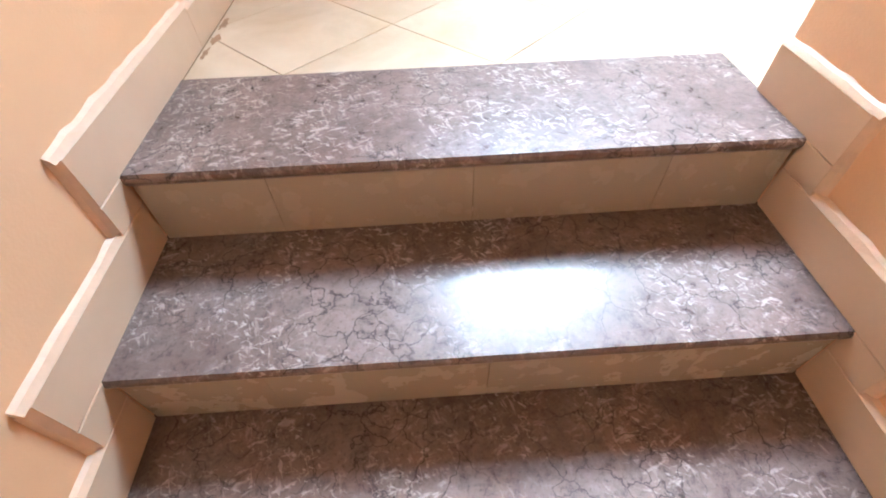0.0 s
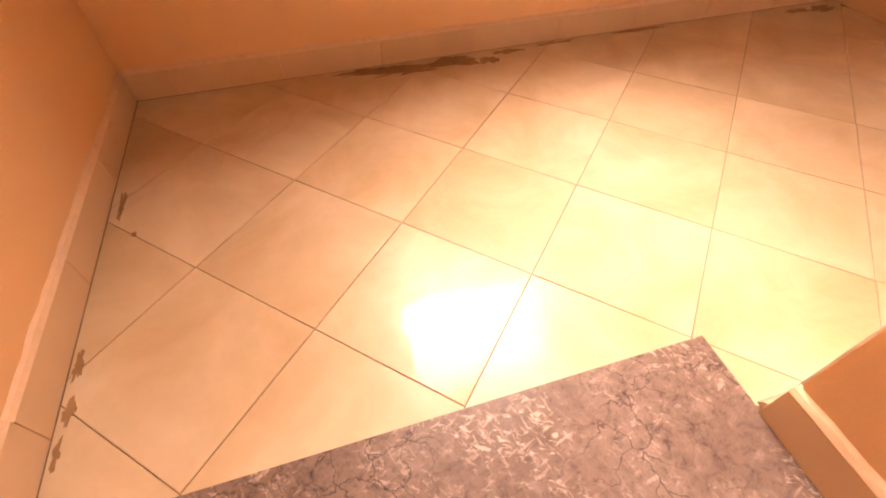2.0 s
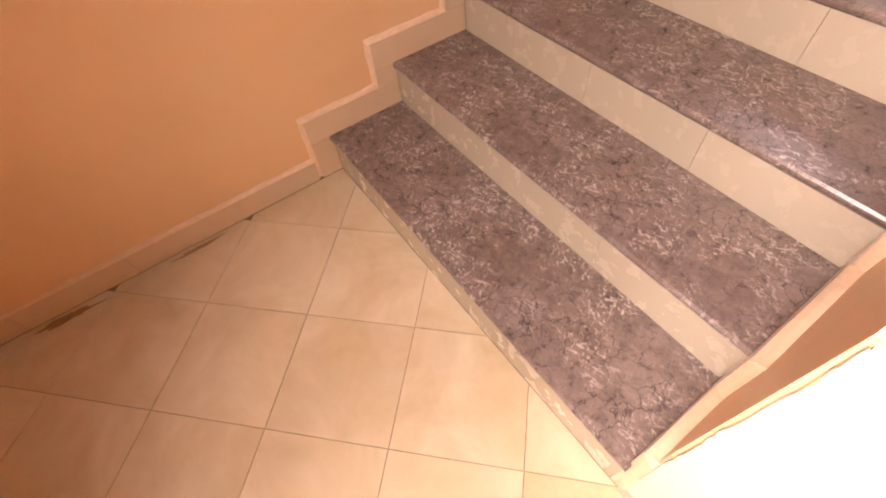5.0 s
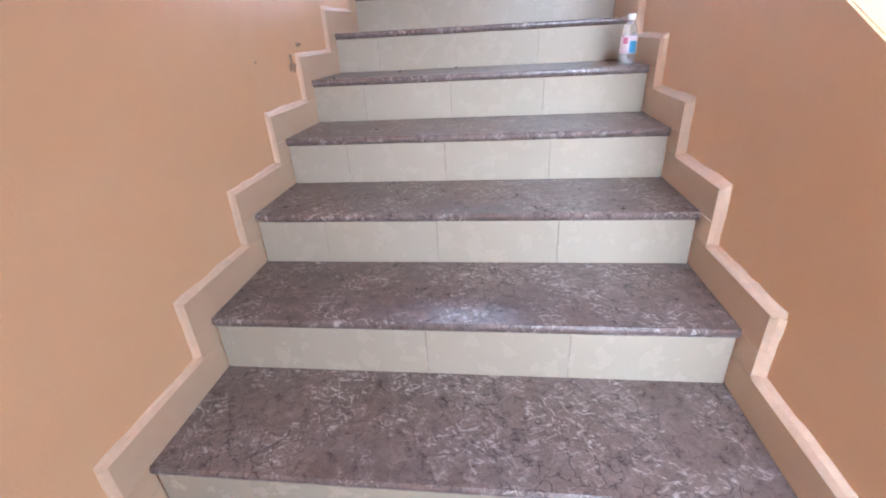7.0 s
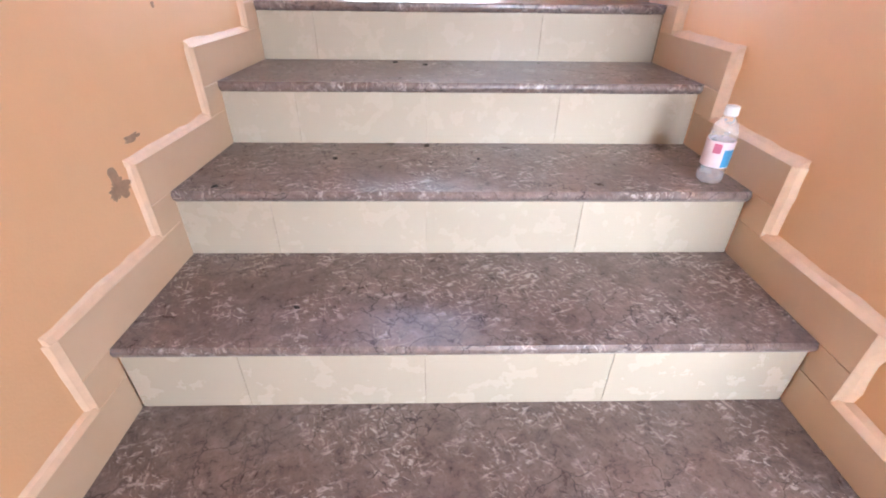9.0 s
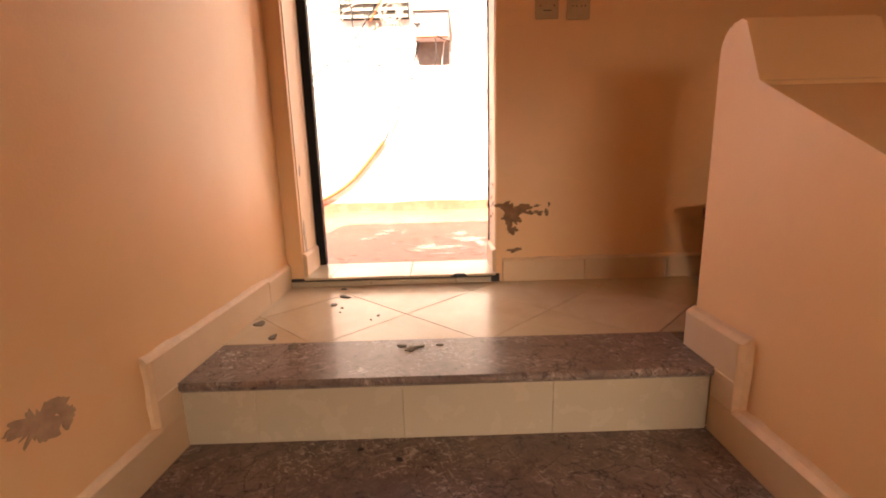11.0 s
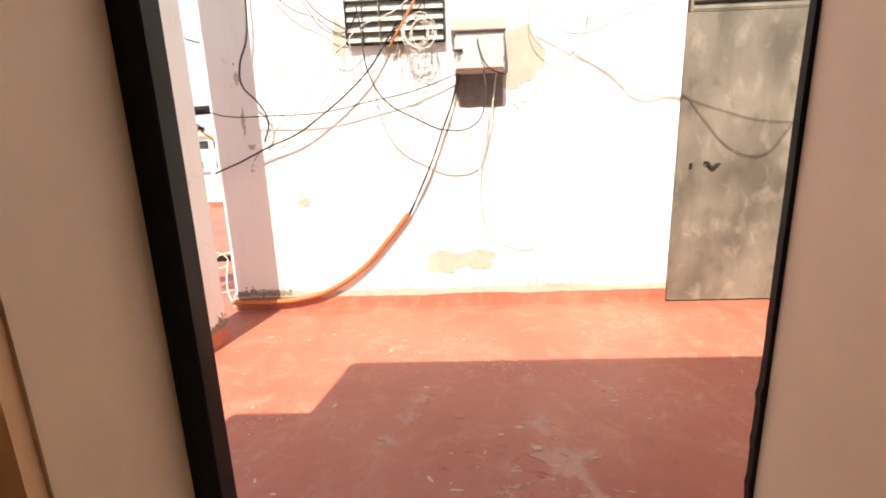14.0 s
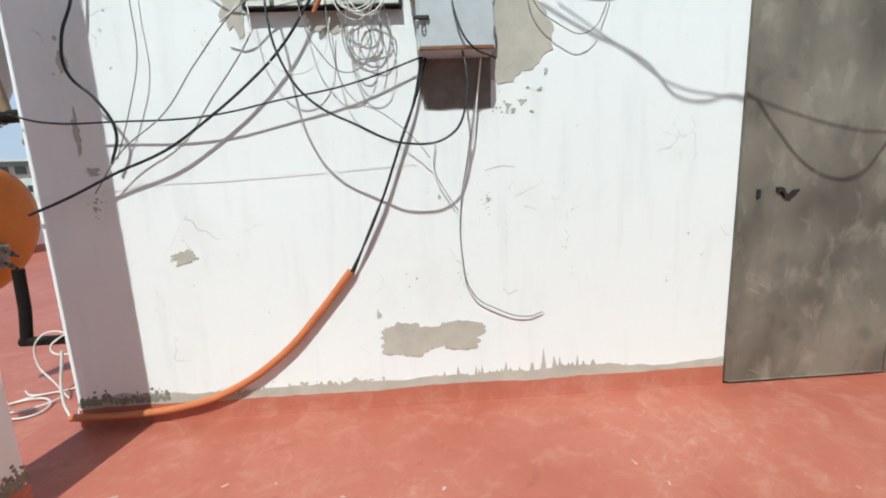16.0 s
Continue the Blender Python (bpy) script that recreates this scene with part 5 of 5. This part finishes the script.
# service cables strung overhead, off the wall
DW = 1.0
for pts, r0 in (([(1.04, 3.22), (1.33, 3.03), (1.62, 2.84), (1.92, 2.77), (2.18, 2.68), (2.48, 2.59), (2.69, 2.56), (3.2, 2.60)], 0.0045),
                ([(0.96, 3.22), (1.17, 3.10), (1.47, 2.95), (1.63, 2.79), (1.75, 2.76), (1.95, 2.78), (2.14, 2.59), (2.30, 2.42), (2.49, 2.33), (2.61, 2.35), (2.70, 2.46), (2.95, 2.90)], 0.0065)):
    cable([(x, Y_W - DW, z + DZ) for x, z in pts], r0, BLACK_RUBBER, "black service cable strung high over the terrace", "overhead service cables")

# orange conduit running from the floor corner up to the box cables
cable([(-1.27, Y_W - 0.045, 0.050), (-1.10, Y_W - 0.045, 0.044), (-0.92, Y_W - 0.045, 0.048), (-0.70, Y_W - 0.042, 0.072), (-0.50, Y_W - 0.040, 0.128), (-0.21, Y_W - 0.035, 0.305), (0.008, Y_W - 0.032, 0.530), (0.168, Y_W - 0.030, 0.720)], 0.019, ORANGE_PVC, "orange corrugated plastic conduit curving up the wall", "", "conduit")
cable([(-1.30, Y_W + 0.02, 0.380), (-1.31, Y_W - 0.02, 0.130), (-1.27, Y_W - 0.045, 0.052)], 0.008, WHITE_RUBBER, "white cable entering the orange conduit", "", "conduit_cable")


def dish(at, facing, r, mat, label, rim):
    """A satellite dish seen from behind, with its clamp."""
    ob = empty("satellite_dish", label, "satellite dish", "satellite dishes on the terrace", at=at)
    q = Vector(facing).to_track_quat("Z", "Y")
    bm = bmesh.new()
    n, rings = 48, []
    for s in (-0.006, 0.006):
        for k in range(9):
            rr = r * k / 8 if s < 0 else r * (8 - k) / 8
            z = 0.24 * rr * rr / r + s
            if rr == 0:
                rings.append([bm.verts.new(q @ Vector((0, 0, z)))])
            else:
                rings.append([bm.verts.new(q @ Vector((0.90 * rr * math.cos(2 * math.pi * i / n), rr * math.sin(2 * math.pi * i / n), z))) for i in range(n)])
    for a, b in zip(rings, rings[1:]):
        if len(a) == len(b) == n:
            for i in range(n):
                bm.faces.new((a[i], a[(i + 1) % n], b[(i + 1) % n], b[i]))
        elif len(a) == 1 or len(b) == 1:
            c, o = (a, b) if len(a) == 1 else (b, a)
            if len(o) == n:
                for i in range(n):
                    bm.faces.new((c[0], o[i], o[(i + 1) % n]))
    part("reflector", bm, mat, ob, rim, smooth=True)
    # back plate, clamp bolts
    bm = bmesh.new()
    add_box(bm, -0.10, 0.10, -0.16, -0.02, -0.05, -0.012, 0.006)
    bm.transform(q.to_matrix().to_4x4())
    back = part("bracket", bm, ZINC, ob, "zinc clamp bracket with bolts")
    for i, (x, y) in enumerate(((-0.10, -0.13), (-0.10, -0.06), (0.10, -0.13), (0.10, -0.06))):
        bm = bmesh.new()
        add_tube(bm, q @ Vector((x * 0.8, y, -0.02)), q @ Vector((x * 0.8, y, -0.13)), 0.007, n=8)
        add_tube(bm, q @ Vector((x * 0.8, y, -0.075)), q @ Vector((x * 0.8, y, -0.095)), 0.014, n=6)
        part("bolt", bm, DARK, back)
    return ob, q


def pole(parent, pts, r, mat, name="mast"):
    bm = bmesh.new()
    base = parent.location
    for a, b in zip(pts, pts[1:]):
        add_tube(bm, Vector(a) - base, Vector(b) - base, r, n=12)
    return part(name, bm, mat, parent)


od, q = dish((-1.85, 4.20, 0.91), (-0.92, 0.24, 0.32), 0.405, ORANGE_DISH, "orange painted satellite dish on a wall-mounted black mast", "orange painted dish, seen from behind")
pole(od, [(-1.775, 4.24, 0.30), (-1.745, 4.24, 0.50), (-1.735, 4.24, 0.74)], 0.030, BLACK_STEEL)
pole(od, [(-1.80, 4.24, 0.315), (X_W0, 4.24, 0.315)], 0.028, BLACK_STEEL, "wall_arm")
gd, q = dish((-1.79, 4.20, 1.87), (-0.97, 0.06, 0.24), 0.53, GREY_DISH, "beige grey satellite dish bracketed to the wall", "beige grey dish, seen from behind")
pole(gd, [(-1.60, 4.22, 1.56), (-1.64, 4.22, 1.78)], 0.026, simple("brown_mast_paint", (0.23, 0.15, 0.09), 0.5), "mast")
pole(gd, [(-1.62, 4.22, 1.555), (X_W0, 4.22, 1.57)], 0.034, BLACK_STEEL, "wall_arm")
pole(gd, [(-1.66, 4.22, 1.555), (-1.625, 4.22, 1.555)], 0.042, ZINC, "end_ring")
pole(gd, [(-1.74, 4.20, 2.23), (-1.55, 4.22, 2.10), (X_W0, 4.24, 2.02)], 0.012, ZINC, "stay")


def feed(at, tip, label, mat, stand):
    """A dish feed: pale head, dark collar, on its stand."""
    ob = empty("dish_feed", label, "dish feed", at=at)
    t = Vector(tip)
    bm = bmesh.new()
    add_tube(bm, (0, 0, 0), t * 0.6, 0.030, 0.034, 14)
    part("head", bm, simple("cream_feed_plastic", (0.70, 0.64, 0.52), 0.45, vary=0.08), ob)
    bm = bmesh.new()
    add_tube(bm, t * 0.6, t, 0.022, 0.026, 14)
    part("collar", bm, BLACK_RUBBER, ob)
    bm = bmesh.new()
    for a, b in zip(stand, stand[1:]):
        add_tube(bm, Vector(a) - Vector(at), Vector(b) - Vector(at), 0.010, n=8)
    part("stand", bm, mat, ob)
    return ob


YELLOW = simple("yellow_paint", (0.70, 0.48, 0.05), 0.5, vary=0.15)
feed((-1.83, 3.46, 0.80), (0.10, -0.03, -0.04), "cream dish feed on a thin wire stand", GREY_RUBBER, [(-1.80, 3.46, 0.78), (-1.74, 3.50, 0.4), (-1.76, 3.52, TZ)])
feed((-1.86, 4.62, 1.47), (0.10, 0.02, -0.04), "white dish feed on a yellow bracket by the wall", YELLOW, [(-1.80, 4.62, 1.44), (-1.68, 4.62, 1.34), (X_W0, 4.64, 1.20)])
cable([(-1.62, 4.20, 1.51), (-1.74, 4.10, 1.42), (-1.84, 4.02, 1.36), (-1.92, 3.95, 1.20)], 0.007, GREY_RUBBER, "grey cable hanging from the dish arm", "cables on the terrace floor")
for k, pts in enumerate(([(-1.34, 4.24, 0.36), (-1.45, 4.20, 0.375), (-1.56, 4.21, 0.34), (-1.62, 4.20, 0.27), (-1.55, 4.20, 0.24), (-1.47, 4.20, 0.29), (-1.53, 4.20, 0.37), (-1.66, 4.19, 0.35), (-1.70, 4.19, 0.20), (-1.62, 4.18, 0.08), (-1.55, 4.17, TZ + 0.012)],
                         [(-1.90, 4.30, TZ + 0.012), (-1.78, 4.22, TZ + 0.02), (-1.66, 4.26, TZ + 0.012), (-1.60, 4.16, TZ + 0.02), (-1.70, 4.05, TZ + 0.02), (-1.86, 4.08, TZ + 0.012), (-1.80, 4.20, TZ + 0.015), (-1.62, 4.30, TZ + 0.012), (-1.50, 4.42, TZ + 0.012)],
                         [(-1.36, 4.3, 0.30), (-1.33, 4.1, 0.15), (-1.33, 3.98, 0.06), (-1.31, 3.9, TZ + 0.012)],
                         [(-1.88, 4.02, TZ + 0.012), (-1.74, 3.96, TZ + 0.018), (-1.60, 4.02, TZ + 0.012), (-1.66, 4.16, TZ + 0.02), (-1.84, 4.14, TZ + 0.02), (-1.96, 4.02, TZ + 0.012)])):
    cable(pts, 0.006, WHITE_RUBBER, "loose white cable lying in loops on the red floor", "cables on the terrace floor")

gate = empty("iron_frame", "black iron frame standing at the roof parapet", "iron frame", at=(-6.42, 7.80, TZ))
bm = bmesh.new()
add_tube(bm, (0, 0, 0), (0, 0, 1.75), 0.032, n=8)
part("post", bm, BLACK_STEEL, gate)
bm = bmesh.new()
add_tube(bm, (0, 0.03, 1.75), (0, -2.6, 1.75), 0.032, n=8)
part("crossbar", bm, BLACK_STEEL, gate)
bm = bmesh.new()
add_tube(bm, (0, -2.6, 0), (0, -2.6, 1.75), 0.032, n=8)
part("post", bm, BLACK_STEEL, gate)
for k, (y, z, s) in enumerate(((7.72, 0.52, 0.10), (7.95, 0.38, 0.09), (7.75, 0.28, 0.05), (8.0, 0.12, 0.06))):
    blotch("bare_render", (-6.5, y, z), (0, 1, 0), (0, 0, 1), s, s, 300 + k, GREY_RENDER, par_w, 0.003, 0.6)

# pale scuffs and chips in the terrace paint
r_ = random.Random(12)
SCUFF = simple("bare_screed", (0.56, 0.44, 0.38), 0.85, vary=0.2, scale=25)
for k in range(46):
    x, y = r_.uniform(-1.0, 3.0), r_.uniform(1.25, 3.5)
    s = r_.uniform(0.003, 0.010)
    a = r_.uniform(0, 3.14)
    blotch("paint_chip", (x, y, TZ), (math.cos(a), math.sin(a), 0), (-math.sin(a), math.cos(a), 0), s * r_.uniform(1, 3), s * r_.uniform(0.3, 0.8), 400 + k, SCUFF, terrace_floor, 0.0008, 0.5, 18)
for k, (x, y, su, sv) in enumerate(((0.786, 2.269, 0.018, 0.008), (0.842, 2.13, 0.022, 0.014), (0.878, 1.718, 0.020, 0.008), (1.135, 1.621, 0.018, 0.020), (0.51, 1.897, 0.024, 0.005), (0.70, 2.22, 0.012, 0.005), (1.27, 2.47, 0.020, 0.005), (0.75, 1.60, 0.07, 0.014), (-0.98, 2.86, 0.035, 0.018), (-0.93, 2.82, 0.040, 0.010), (0.35, 2.62, 0.012, 0.006))):
    blotch("paint_chip", (x, y, TZ), X_, (0, 1, 0), su, sv, 460 + k, SCUFF, terrace_floor, 0.0008, 0.55, 36)

# smooth patches where the paint has worn shiny, and curled flakes of lifting paint
SLICK = simple("worn_smooth_screed", (0.42, 0.165, 0.115), 0.27, vary=0.16, scale=14, relief=0.08)
for k, (x, y, su, sv) in enumerate(((0.28, 2.34, 0.05, 0.06), (0.33, 2.50, 0.06, 0.05), (0.20, 2.18, 0.04, 0.04), (0.95, 2.05, 0.09, 0.10), (0.89, 2.30, 0.06, 0.07), (1.01, 1.84, 0.03, 0.06), (0.72, 1.81, 0.13, 0.07), (0.60, 1.69, 0.06, 0.03), (0.78, 1.585, 0.06, 0.018), (0.99, 1.57, 0.012, 0.010), (0.93, 1.66, 0.02, 0.010))):
    blotch("bare_patch", (x, y, TZ), X_, (0, 1, 0), su, sv, 700 + k, SLICK, terrace_floor, 0.0005 + 0.00001 * k, 1.0, 72)
r_ = random.Random(57)


def curl(x, y, size, turn, seed):
    """A long flake of paint, stuck along one side and curling up along the other."""
    m = bmesh.new()
    n = 9
    rows = []
    for i in range(n + 1):
        u = i / n
        half = size * 0.13 * math.sin(math.pi * u) ** 0.7 + 0.0008
        side = size * 0.30 * noise.noise(Vector((u * 3, seed, 2)))
        lift = size * (0.06 + 0.07 * noise.noise(Vector((u * 2.4, seed, 8)))) * math.sin(math.pi * u)
        rows.append([m.verts.new(((u - 0.5) * 2 * size, side + half * v, 0.0006 + max(0.0, lift) * (0.5 + 0.5 * v) ** 2)) for v in (-1, 0.2, 1)])
    for p, q in zip(rows, rows[1:]):
        for k in range(2):
            m.faces.new((p[k], p[k + 1], q[k + 1], q[k]))
    ob = part("paint_curl", m, RED, terrace_floor)
    ob.location, ob.rotation_euler = (x, y, TZ), (0, 0, turn)
    md = ob.modifiers.new("thickness", "SOLIDIFY")
    md.thickness = 0.0009


for k in range(52):
    cx, cy, sx, sy = ((0.22, 1.46, 0.16, 0.09), (0.66, 2.08, 0.16, 0.14), (0.62, 1.55, 0.30, 0.16), (0.85, 1.75, 0.28, 0.28))[k % 4]
    x, y = r_.gauss(cx, sx), r_.gauss(cy, sy)
    if 1.14 < y < 2.7 and 0.0 < x < 1.5:
        curl(x, y, r_.uniform(0.008, 0.036), r_.gauss(0.1, 0.5), k)

WEAR = simple("worn_pale_roof_paint", (0.52, 0.30, 0.22), 0.8, vary=0.18, scale=30)
r_ = random.Random(31)
for k in range(60):
    x, y = r_.gauss(0.82, 0.20), r_.gauss(1.80, 0.22)
    if not (1.2 < y < 3.78 and -0.95 < x < 3.1):
        continue
    a = r_.uniform(-0.6, 0.6)
    s = r_.uniform(0.004, 0.014)
    blotch("paint_chip", (x, y, TZ), (math.cos(a), math.sin(a), 0), (-math.sin(a), math.cos(a), 0), s * r_.uniform(1.0, 2.2), s * r_.uniform(0.3, 0.7), 500 + k, WEAR, terrace_floor, 0.0006 + 0.000002 * k, 0.9, 26)

# pale dried scuffs in the sunlit middle of the terrace
for k, (x, y, su, sv, n, sz) in enumerate(((0.75, 2.85, 0.55, 0.30, 150, 0.010), (1.30, 2.55, 0.40, 0.35, 90, 0.009), (0.10, 3.05, 0.45, 0.25, 60, 0.008), (-0.98, 2.84, 0.10, 0.06, 26, 0.016), (-0.35, 2.35, 0.40, 0.30, 40, 0.008), (2.1, 2.9, 0.5, 0.4, 60, 0.009))):
    speckle("paint_scuff", (x, y, TZ), X_, (0, 1, 0), su, sv, 800 + k, WEAR if k != 3 else SCUFF, terrace_floor, n, sz, 0.0007)

# ---- the town beyond the roof ----


def town_house(at, turn, w, d, h, storeys, top_mat, label):
    ob = empty("apartment_building", label, "building", "far apartment buildings", at=at)
    ob.rotation_euler = (0, 0, turn)
    part("wall", box(-w / 2, w / 2, 0, d, 0, h - 3.2, 0.05), FAR_WHITE, ob)
    part("top_storey", box(-w / 2 + 0.6, w / 2 - 0.6, 0.8, d, h - 3.2, h, 0.05), top_mat, ob)
    part("roof", box(-w / 2 + 0.2, w / 2 - 0.2, 0.3, d, h, h + 0.35, 0.05), FAR_WHITE, ob)
    n = int(w / 3.6)
    for s in range(storeys):
        for k in range(n):
            x, z = -w / 2 + 1.8 + k * 3.6, h - 3.2 - 2.6 - s * 3.1
            if z < 0.5:
                continue
            win = part("window", box(x - 0.75, x + 0.75, -0.06, 0.02, z, z + 1.25), FAR_GLASS, ob)
            part("sill", box(x - 0.9, x + 0.9, -0.22, 0.0, z - 0.14, z - 0.01), FAR_WHITE, win)
            part("mullion", box(x - 0.05, x + 0.05, -0.10, -0.05, z, z + 1.25), FAR_WHITE, win)
    for k in range(int(w / 2.4)):
        x = -w / 2 + 1.8 + k * 2.4
        part("window", box(x - 0.8, x + 0.8, 0.72, 0.82, h - 2.3, h - 0.9), FAR_GLASS, ob)
    for k in range(6):
        x = -w / 2 + w * (k + 0.5) / 6
        part("roof_box", box(x - 0.8, x + 0.6 + 0.3 * (k % 2), 2.0, 4.0, h + 0.35, h + 1.0 + 0.5 * (k % 3)), FAR_WHITE, ob)
    return ob


town_house((-83.0, 83.0, -14.0), radians(45), 84.0, 14.0, 19.4, 6, FAR_BROWN, "long white apartment building with brown top storey, far off")
town_house((-44.0, 82.0, -14.0), radians(28), 30.0, 12.0, 19.0, 5, FAR_WHITE, "white apartment building far across the town")
town_house((-22.0, 96.0, -14.0), radians(12), 26.0, 12.0, 17.5, 4, FAR_BROWN, "white apartment building far across the town")

bm = bmesh.new()
cols = [[bm.verts.new((260 * math.cos(radians(a)), 260 * math.sin(radians(a)), z)) for z in (-14, 60, 220)] for a in range(40, 201, 4)]
for a, b in zip(cols, cols[1:]):
    for k in range(2):
        bm.faces.new((a[k], a[k + 1], b[k + 1], b[k]))
setting(part("backdrop", bm, HAZE), "pale hazy blue summer sky beyond the town", "sky")
